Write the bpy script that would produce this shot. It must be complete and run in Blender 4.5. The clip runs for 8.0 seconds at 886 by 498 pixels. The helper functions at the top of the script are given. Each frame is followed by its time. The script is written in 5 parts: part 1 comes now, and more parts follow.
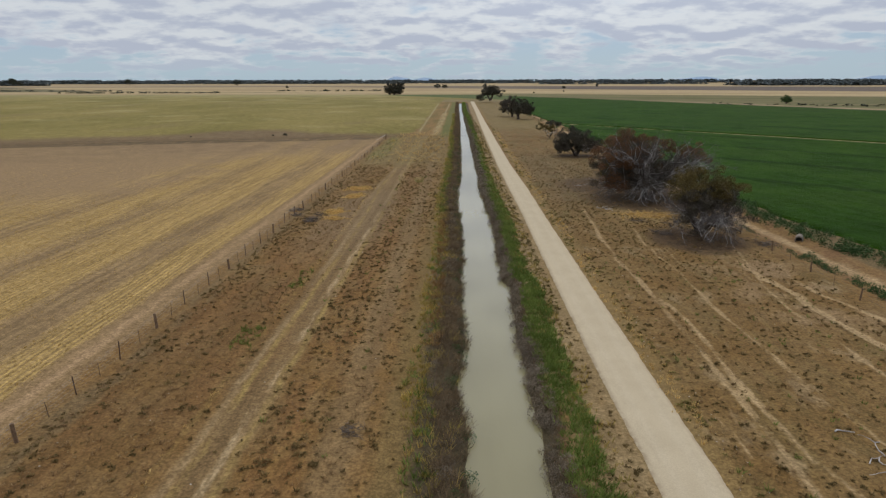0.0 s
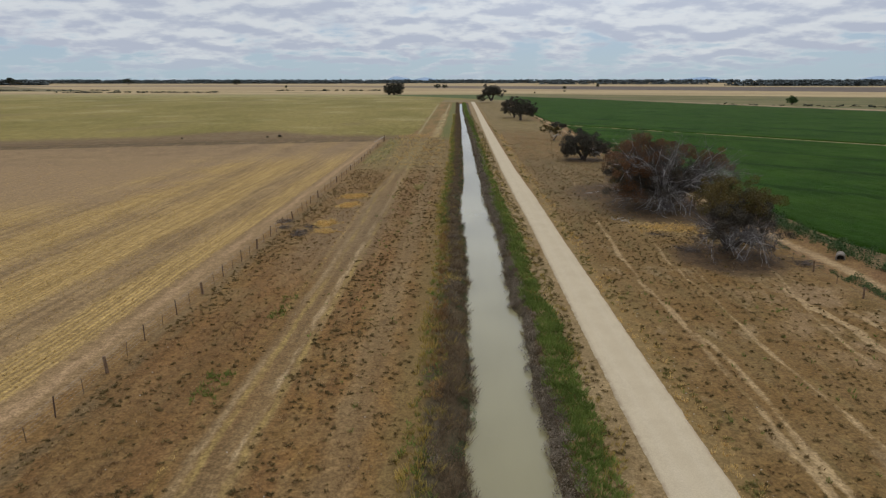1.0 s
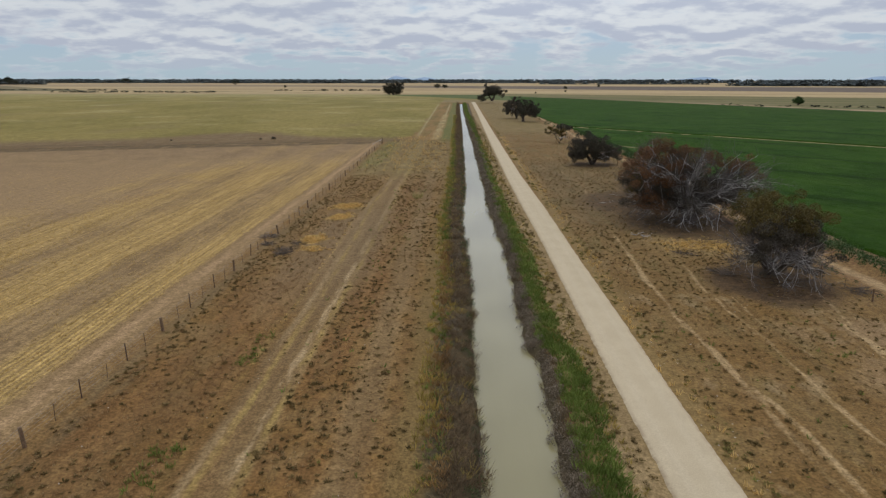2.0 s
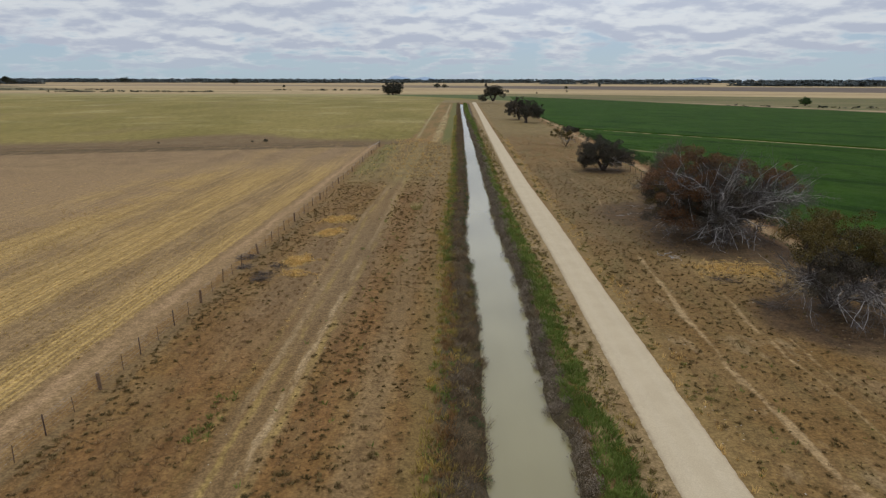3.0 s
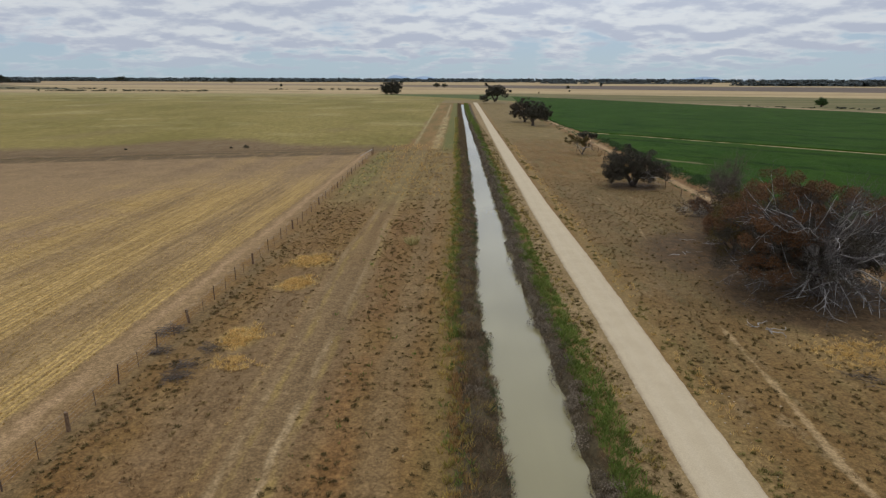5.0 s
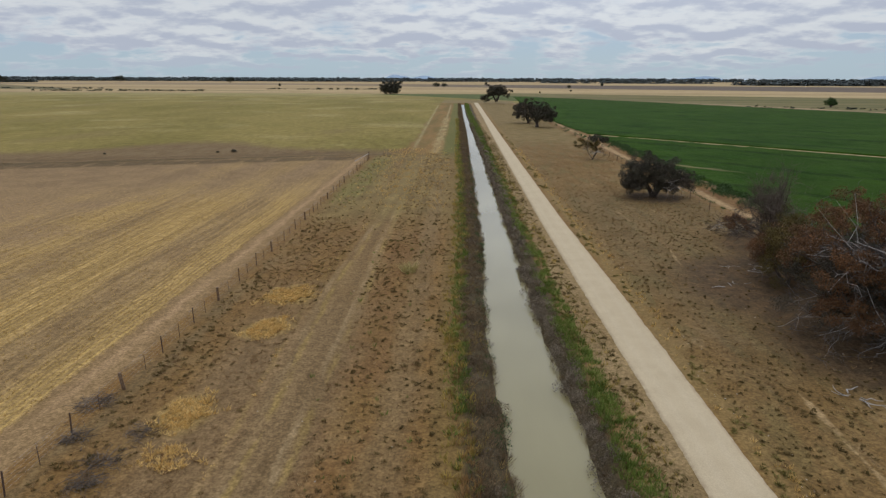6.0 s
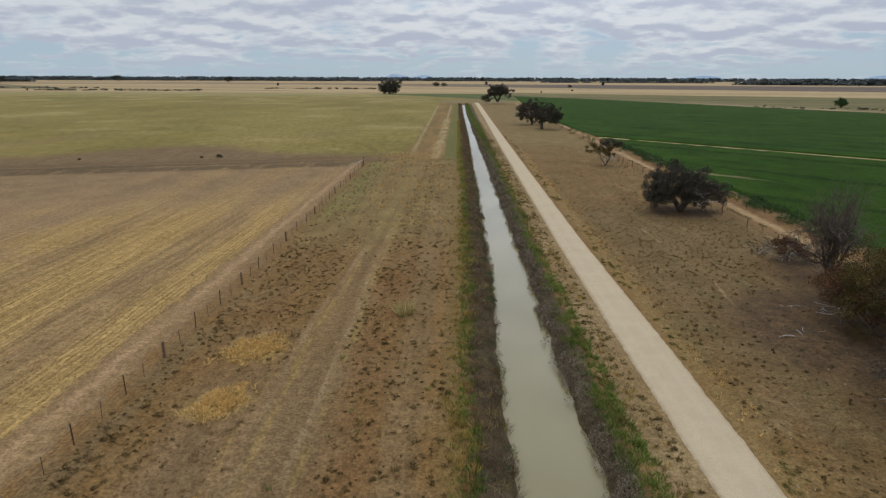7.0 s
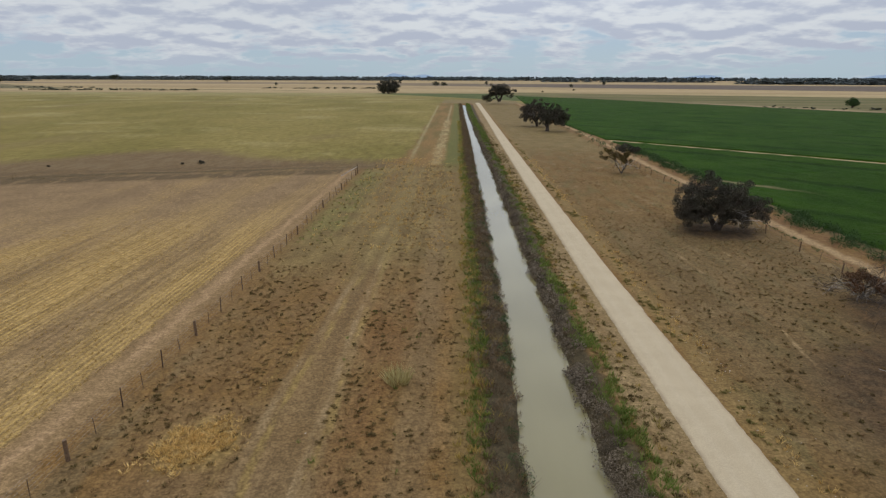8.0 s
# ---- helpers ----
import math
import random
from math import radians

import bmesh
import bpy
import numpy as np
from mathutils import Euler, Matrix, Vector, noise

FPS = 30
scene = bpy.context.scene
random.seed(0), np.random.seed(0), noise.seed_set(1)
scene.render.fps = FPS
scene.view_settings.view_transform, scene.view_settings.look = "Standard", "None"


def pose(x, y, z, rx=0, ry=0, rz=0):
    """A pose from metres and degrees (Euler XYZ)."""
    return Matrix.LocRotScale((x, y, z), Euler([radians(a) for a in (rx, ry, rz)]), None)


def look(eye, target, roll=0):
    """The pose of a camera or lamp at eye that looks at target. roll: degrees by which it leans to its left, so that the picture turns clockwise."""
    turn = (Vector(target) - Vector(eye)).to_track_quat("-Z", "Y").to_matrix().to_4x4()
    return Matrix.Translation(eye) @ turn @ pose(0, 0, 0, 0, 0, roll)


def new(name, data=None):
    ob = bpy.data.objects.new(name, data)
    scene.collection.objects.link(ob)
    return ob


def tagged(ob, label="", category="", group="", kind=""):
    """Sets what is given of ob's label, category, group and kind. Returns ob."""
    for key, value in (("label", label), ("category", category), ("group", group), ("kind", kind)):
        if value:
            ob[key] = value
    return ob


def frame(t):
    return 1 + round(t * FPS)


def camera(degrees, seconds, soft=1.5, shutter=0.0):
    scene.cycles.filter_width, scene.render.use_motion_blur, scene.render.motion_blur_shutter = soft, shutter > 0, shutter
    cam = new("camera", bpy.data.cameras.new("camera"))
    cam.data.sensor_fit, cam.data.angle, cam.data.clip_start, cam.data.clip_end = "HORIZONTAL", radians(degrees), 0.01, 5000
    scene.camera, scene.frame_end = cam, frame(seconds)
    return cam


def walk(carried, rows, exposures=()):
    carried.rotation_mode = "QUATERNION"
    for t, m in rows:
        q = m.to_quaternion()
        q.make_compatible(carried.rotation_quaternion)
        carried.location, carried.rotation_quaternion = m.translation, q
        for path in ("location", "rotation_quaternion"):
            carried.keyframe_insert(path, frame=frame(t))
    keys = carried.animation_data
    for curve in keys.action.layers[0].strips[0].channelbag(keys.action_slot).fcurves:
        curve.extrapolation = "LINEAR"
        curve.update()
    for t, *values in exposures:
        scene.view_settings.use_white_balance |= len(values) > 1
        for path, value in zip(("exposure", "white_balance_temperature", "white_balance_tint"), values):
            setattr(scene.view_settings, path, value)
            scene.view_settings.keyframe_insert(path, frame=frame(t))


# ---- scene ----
cam = camera(73.5, 8.0, soft=1.3)
ROWS = [
    (0, 0.0, -0.0, 17.984, -15.957, 0.113, 1.647),
    (0.5, -0.213, 3.486, 17.978, -15.96, 0.068, 1.644),
    (1, -0.427, 7.194, 17.973, -15.964, 0.027, 1.64),
    (1.5, -0.642, 11.099, 17.97, -15.971, -0.011, 1.635),
    (2, -0.859, 15.181, 17.97, -15.979, -0.046, 1.628),
    (2.5, -1.079, 19.423, 17.971, -15.989, -0.076, 1.621),
    (3, -1.303, 23.81, 17.974, -16.001, -0.104, 1.613),
    (3.5, -1.53, 28.329, 17.979, -16.015, -0.127, 1.603),
    (4, -1.763, 32.97, 17.986, -16.03, -0.147, 1.592),
    (4.5, -2.001, 37.727, 17.994, -16.047, -0.164, 1.581),
    (5, -2.246, 42.597, 18.005, -16.066, -0.177, 1.568),
    (5.5, -2.497, 47.577, 18.017, -16.087, -0.186, 1.554),
    (6, -2.756, 52.669, 18.032, -16.11, -0.192, 1.54),
    (6.5, -3.023, 57.878, 18.048, -16.134, -0.195, 1.524),
    (7, -3.299, 63.211, 18.066, -16.16, -0.193, 1.507),
    (7.5, -3.585, 68.677, 18.086, -16.188, -0.189, 1.489),
    (8, -3.882, 74.29, 18.108, -16.218, -0.18, 1.47),
]
walk(cam, [(t, pose(x, y, z, 90 + pitch, roll, yaw)) for t, x, y, z, pitch, roll, yaw in ROWS])

# ---- world and sun ----
SUN_ELEVATION, SUN_AZIMUTH = 56.0, 12.0  # degrees; azimuth from +y towards +x


class Net:
    """A short way to write node trees."""

    def __init__(self, tree):
        self.tree = tree
        tree.nodes.clear()

    def node(self, kind, *values, out=0, **props):
        n = self.tree.nodes.new(kind)
        for key, value in props.items():
            setattr(n, key, value)
        for k, value in enumerate(values):
            self.put(n.inputs[k], value)
        return n.outputs[out]

    def put(self, socket, value):
        if value is None:
            return
        if isinstance(value, bpy.types.NodeSocket):
            self.tree.links.new(value, socket)
        elif isinstance(value, tuple) and len(value) == 3 and socket.type == "RGBA":
            socket.default_value = (*value, 1)
        else:
            socket.default_value = value

    def m(self, op, a, b=None, c=None):
        return self.node("ShaderNodeMath", a, b, c, operation=op)

    def add(self, a, b):
        return self.m("ADD", a, b)

    def sub(self, a, b):
        return self.m("SUBTRACT", a, b)

    def mul(self, a, *more):
        for b in more:
            a = self.m("MULTIPLY", a, b)
        return a

    def most(self, a, b):
        return self.m("MAXIMUM", a, b)

    def inv(self, a):
        return self.m("SUBTRACT", 1.0, a)

    def step(self, x, a, b, lo=0.0, hi=1.0):
        n = self.tree.nodes.new("ShaderNodeMapRange")
        n.interpolation_type = "SMOOTHSTEP"
        for k, value in enumerate((x, a, b, lo, hi)):
            self.put(n.inputs[k], value)
        return n.outputs[0]

    def band(self, x, a, b, soft):
        return self.mul(self.step(x, a - soft, a + soft), self.step(x, b - soft, b + soft, 1.0, 0.0))

    def noise(self, at, scale, detail=3.0, rough=0.55):
        n = self.tree.nodes.new("ShaderNodeTexNoise")
        self.put(n.inputs["Vector"], at)
        n.inputs["Scale"].default_value = scale
        n.inputs["Detail"].default_value = detail
        n.inputs["Roughness"].default_value = rough
        return n.outputs[0]

    def stretch(self, at, x, y, z=1.0):
        n = self.tree.nodes.new("ShaderNodeVectorMath")
        n.operation = "MULTIPLY"
        self.put(n.inputs[0], at)
        n.inputs[1].default_value = (x, y, z)
        return n.outputs[0]

    def mix(self, f, a, b, kind="MIX"):
        n = self.tree.nodes.new("ShaderNodeMix")
        n.data_type, n.blend_type = "RGBA", kind
        self.put(n.inputs[0], f)
        self.put(n.inputs[6], a)
        self.put(n.inputs[7], b)
        return n.outputs[2]


def make_world():
    world = bpy.data.worlds.new("sky")
    scene.world = world
    world.use_nodes = True
    q = Net(world.node_tree)
    sky = q.tree.nodes.new("ShaderNodeTexSky")
    sky.sky_type, sky.sun_disc = "NISHITA", False
    sky.sun_elevation, sky.sun_rotation = radians(SUN_ELEVATION), radians(SUN_AZIMUTH)
    at = q.node("ShaderNodeTexCoord")
    parts = q.tree.nodes.new("ShaderNodeSeparateXYZ")
    q.put(parts.inputs[0], at)
    dx, dy, dz = parts.outputs
    up = q.add(q.most(dz, 0.0), 0.21)
    place = q.tree.nodes.new("ShaderNodeCombineXYZ")
    q.put(place.inputs[0], q.m("DIVIDE", dx, up))
    q.put(place.inputs[1], q.m("DIVIDE", dy, up))
    flat = place.outputs[0]
    def density(p):
        return q.add(q.mul(q.noise(p, 1.0, 2.0, 0.5), 0.36), q.mul(q.noise(p, 3.7, 6.0, 0.54), 0.64))
    here, beyond = density(flat), density(q.stretch(flat, 1.035, 1.035, 1.0))
    high = q.step(dz, 0.008, 0.10)
    cover = q.step(here, q.add(0.47, q.mul(high, -0.17)), q.add(0.56, q.mul(high, -0.11)))
    relief_ = q.add(q.mul(q.sub(here, beyond), 3.4), q.mul(q.sub(here, 0.5), 0.9))
    body = q.step(relief_, -0.30, 0.34)
    cloud = q.mix(body, (0.685, 0.718, 0.752), (0.462, 0.503, 0.602))
    blue = q.mix(1.0, sky.outputs[0], (0.085, 0.085, 0.085), "MULTIPLY")
    haze = q.mix(q.step(dz, 0.0, 0.09), (0.42, 0.555, 0.66), (0.37, 0.49, 0.65))
    clear = q.mix(0.85, blue, haze)
    cover = q.mul(cover, q.step(dz, -0.01, 0.045, 0.30, 0.92))
    seen = q.mix(cover, clear, cloud)
    # the cloud deck brightens overhead and round the veiled sun
    toward = q.tree.nodes.new("ShaderNodeVectorMath")
    toward.operation = "DOT_PRODUCT"
    q.put(toward.inputs[0], at)
    e, a = radians(SUN_ELEVATION), radians(SUN_AZIMUTH)
    toward.inputs[1].default_value = (math.sin(a) * math.cos(e), math.cos(a) * math.cos(e), math.sin(e))
    lift = q.add(q.add(1.0, q.mul(q.step(dz, 0.12, 0.27), 0.38)), q.mul(q.step(toward.outputs["Value"], 0.55, 1.0), 0.9))
    grow = q.tree.nodes.new("ShaderNodeVectorMath")
    grow.operation = "SCALE"
    q.put(grow.inputs[0], seen)
    q.put(grow.inputs["Scale"], lift)
    seen = grow.outputs[0]
    shade = q.tree.nodes.new("ShaderNodeBackground")
    q.put(shade.inputs[0], seen)
    shade.inputs[1].default_value = 1.34
    end = q.tree.nodes.new("ShaderNodeOutputWorld")
    q.tree.links.new(shade.outputs[0], end.inputs[0])


make_world()
sun = new("sun", bpy.data.lights.new("sun", "SUN"))
sun.data.energy, sun.data.angle, sun.data.color = 0.60, radians(9), (1.0, 0.95, 0.87)
SUN_WAY = Vector((math.sin(radians(SUN_AZIMUTH)) * math.cos(radians(SUN_ELEVATION)),
                  math.cos(radians(SUN_AZIMUTH)) * math.cos(radians(SUN_ELEVATION)), math.sin(radians(SUN_ELEVATION))))
sun.matrix_world = look(SUN_WAY * 100, (0, 0, 0))
scene.view_settings.exposure = -0.5


# ---- materials ----
def material(name):
    mat = bpy.data.materials.new(name)
    mat.use_nodes = True
    return mat, Net(mat.node_tree)


def finish(mat, q, colour, rough=0.9, bump=None, depth=0.02, spec=0.2, metal=0.0, ior=None):
    n = q.tree.nodes.new("ShaderNodeBsdfPrincipled")
    q.put(n.inputs["Base Color"], colour)
    q.put(n.inputs["Roughness"], rough)
    n.inputs["Specular IOR Level"].default_value = spec
    n.inputs["Metallic"].default_value = metal
    if ior:
        n.inputs["IOR"].default_value = ior
    if bump is not None:
        b = q.tree.nodes.new("ShaderNodeBump")
        b.inputs["Strength"].default_value = 1.0
        b.inputs["Distance"].default_value = depth
        q.put(b.inputs["Height"], bump)
        q.tree.links.new(b.outputs[0], n.inputs["Normal"])
    end = q.tree.nodes.new("ShaderNodeOutputMaterial")
    q.tree.links.new(n.outputs[0], end.inputs[0])
    return mat


def position(q):
    at = q.node("ShaderNodeNewGeometry")
    parts = q.tree.nodes.new("ShaderNodeSeparateXYZ")
    q.put(parts.inputs[0], at)
    return at, parts.outputs[0], parts.outputs[1], parts.outputs[2]


BROWN, GREY, RED = (0.190, 0.107, 0.039), (0.200, 0.123, 0.055), (0.172, 0.082, 0.032)
STRAW, PALE = (0.42, 0.280, 0.106), (0.285, 0.202, 0.112)


# wheel track in the verge, eroded trails and stubble swathes: their lines, as knots of (y, x), and how thick the straw lies across x
TRACK_LEFT = ((-20, -13.1), (54, -12.85), (60, -12.7), (83, -13.1), (104, -13.9), (111, -13.45), (127, -12.85), (150, -12.4), (170, -12.15), (200, -12.0))
TRACK_RIGHT = ((-20, -11.8), (27, -11.55), (53, -11.4), (65, -11.25), (80, -11.3), (102, -11.15), (113, -11.55), (141, -11.6), (170, -11.0), (200, -10.6))
TRAILS = (
    (((14, 19.6), (22, 18.3), (25.6, 17.4), (30, 17.2), (34, 17.2), (37.5, 17.44), (42, 17.7), (45.8, 17.45), (48.8, 16.75), (54.5, 16.65), (59.5, 16.2), (62.8, 16.6),
      (68, 16.5), (74, 17.2), (100, 18.4), (140, 18.9)), 10, 82, 0.17, 1.0),
    (((14, 16.3), (24.5, 16.25), (30.5, 16.37), (32.5, 16.24), (38, 16.65), (42.3, 16.64), (48, 16.7)), 10, 47, 0.16, 0.9),
    (((14, 23.2), (29.5, 21.7), (32, 21.13), (36, 21.2), (45, 20.83), (55.6, 21.2), (60.5, 21.0), (64, 21.2), (67, 21.0), (71, 21.6), (100, 22.6), (140, 21.9)), 10, 72, 0.13, 0.85),
    (((30, 26.9), (45, 26.75), (51.6, 27.5), (61.6, 29.9), (66, 30.6)), 34, 62, 0.16, 0.7),
    (((34, 29.9), (39.6, 29.4), (45, 29.1), (46.7, 28.8), (49.4, 29.2), (54, 28.4)), 38, 52, 0.34, 0.9),
    (((38, 33.6), (43.8, 32.8), (46.2, 32.3), (50, 31.2)), 41, 49, 0.26, 0.85),
    (((16, 14.9), (25.5, 14.64), (28.2, 14.4), (31, 14.1)), 12, 29, 0.10, 0.7),
    (((50, 23.2), (55.3, 22.7), (58.2, 22.4), (64, 22.7)), 52, 63, 0.10, 0.7),
    (((120.9, 19.88), (143.5, 19.57)), 129, 136, 0.16, 0.70),
    (((123.4, 25.76), (143.3, 24.39)), 131, 135, 0.14, 0.60),
    (((101.9, 18.39), (122.7, 21.56)), 110, 115, 0.12, 0.70),
    (((106.2, 17.95), (126.4, 18.15)), 114, 118, 0.10, 0.60),
)
# discs (x, y, radius) of leaf litter with tree shade in their colour
LITTER_SHADE = ((27.6, 67.2, 6.4), (29.5, 91.0, 11.0), (33.0, 117.0, 7.0), (28.2, 145.5, 5.0), (28.0, 104.0, 12.0))
SWATHES = ((-120, 0.45), (-75, 0.42), (-68, 0.42), (-64, 0.62), (-60, 0.78), (-57.5, 0.22), (-55, 0.26), (-52, 0.75), (-49, 0.88), (-47, 0.5), (-45, 0.16), (-42.5, 0.5),
           (-40, 0.86), (-36.5, 0.92), (-35, 0.34), (-33.5, 0.06), (-31, 0.26), (-29.5, 0.76), (-27.4, 0.78), (-26, 0.5))


def own_vector(q, name):
    own = q.tree.nodes.new("ShaderNodeAttribute")
    own.attribute_name = name
    parts = q.tree.nodes.new("ShaderNodeSeparateXYZ")
    q.put(parts.inputs[0], own.outputs["Vector"])
    return parts.outputs


def pasture(q, at):
    streak = q.noise(q.stretch(at, 0.020, 0.010), 1.0, 5.0, 0.65)
    past = q.mix(q.step(streak, 0.36, 0.60), (0.170, 0.138, 0.038), (0.230, 0.180, 0.060))
    past = q.mix(q.mul(q.step(q.noise(q.stretch(at, 0.016, 0.018), 1.3, 5.0, 0.6), 0.52, 0.70), 0.6), past, (0.32, 0.27, 0.125))
    clod = q.noise(q.stretch(at, 0.55, 0.20), 1.0, 5.0, 0.75)
    past = q.mix(0.8, past, q.mix(q.step(clod, 0.32, 0.68), (0.36, 0.345, 0.30), (0.62, 0.625, 0.62)), "OVERLAY")
    past = q.mix(q.mul(q.step(q.noise(q.stretch(at, 0.035, 0.014), 1.0, 4.0, 0.6), 0.54, 0.70), 0.5), past, (0.175, 0.125, 0.055))
    return past, clod


def far_material():
    mat, q = material("far paddocks")
    at, x, y, z = position(q)
    wide = q.sub(q.noise(at, 0.09, 3.0), 0.5)
    patch = q.noise(at, 0.22, 4.0, 0.6)
    X = q.add(x, q.mul(q.sub(q.noise(at, 0.45, 3.0), 0.5), 1.6))
    past, clod = pasture(q, at)
    col = q.mix(q.mul(q.step(y, 600, 740), 0.45), past, (0.30, 0.26, 0.13))
    verge = q.band(q.add(X, q.mul(wide, 3.0)), -15.4, 40.0, 0.8)
    col = q.mix(q.mul(verge, q.step(y, 540, 600, 1.0, 0.0)), col, q.mix(q.step(patch, 0.35, 0.65), (0.165, 0.125, 0.055), (0.22, 0.155, 0.075)))
    # the straw-coloured country in the distance
    green_end = q.mul(q.step(q.add(y, q.mul(x, 1.37)), 600, 618), q.step(y, 745, 760, 1.0, 0.0), q.band(x, -95, 80, 6))
    col = q.mix(q.mul(green_end, 0.9), col, (0.062, 0.085, 0.024))
    dist = q.mul(q.step(q.add(y, q.mul(wide, 12.0)), 752, 766), q.step(x, 40, 60, 1.0, 0.0))
    e = q.add(q.sub(q.add(y, q.mul(x, 1.74)), 785.0), q.mul(wide, 60.0))
    dist = q.most(dist, q.mul(q.step(q.add(y, q.mul(x, 1.74)), 785, 800), q.step(x, 30, 60)))
    band1 = q.noise(q.stretch(at, 0.0006, 0.006), 1.0, 3.0, 0.55)
    band2 = q.noise(q.stretch(at, 0.004, 0.03), 1.0, 5.0, 0.6)
    far = q.mix(q.step(band1, 0.42, 0.58), (0.385, 0.280, 0.145), (0.31, 0.222, 0.117))
    far = q.mix(q.mul(q.step(band2, 0.50, 0.62), 0.45), far, (0.26, 0.20, 0.105))
    # olive flats, a bare strip of dirt, pale stubble, then dark fallow
    near_right = q.mul(q.step(x, 30, 60), q.step(q.add(y, q.mul(x, 0.42)), 815, 835, 1.0, 0.0))
    far = q.mix(near_right, far, q.mix(q.step(band2, 0.40, 0.60), (0.108, 0.098, 0.036), (0.158, 0.130, 0.056)))
    dirt = q.mul(near_right, q.step(e, 25, 60, 1.0, 0.0), q.step(x, 140, 200))
    far = q.mix(q.mul(dirt, q.step(band2, 0.3, 0.5)), far, (0.30, 0.212, 0.122))
    fallow = q.mul(q.step(q.add(q.add(y, q.mul(x, 0.6)), q.mul(wide, 60.0)), 1250, 1280), q.step(q.add(y, q.mul(x, 0.3)), 1700, 1760, 1.0, 0.0))
    far = q.mix(q.mul(fallow, q.step(x, -400, 250, 0.5, 0.95)), far, q.mix(q.step(band2, 0.4, 0.6), (0.088, 0.066, 0.056), (0.13, 0.098, 0.076)))
    # a low wet flat with scrub, far to the west
    wedge = q.mul(q.step(x, -560, -520, 1.0, 0.0), q.step(y, 905, 930), q.step(q.add(y, x), 372, 400, 1.0, 0.0))
    wedge = q.most(wedge, q.mul(q.band(x, -560, -200, 10), q.band(q.add(y, q.mul(x, 0.35)), 782, 800, 6)))
    far = q.mix(q.mul(wedge, q.step(band2, 0.34, 0.5)), far, (0.118, 0.102, 0.052))
    tilled = q.mul(q.step(x, -420, -380, 1.0, 0.0), q.band(q.add(y, q.mul(wide, 120.0)), 1480, 1760, 30))
    far = q.mix(q.mul(tilled, 0.8), far, (0.225, 0.165, 0.108))
    col = q.mix(dist, col, far)
    clump = q.noise(q.stretch(at, 0.05, 0.05), 1.0, 5.0, 0.7)
    col = q.mix(0.5, col, q.mix(q.step(clump, 0.3, 0.7), (0.36, 0.35, 0.33), (0.64, 0.64, 0.62)), "OVERLAY")
    return finish(mat, q, col, 0.95, clump, 0.2, 0.1)


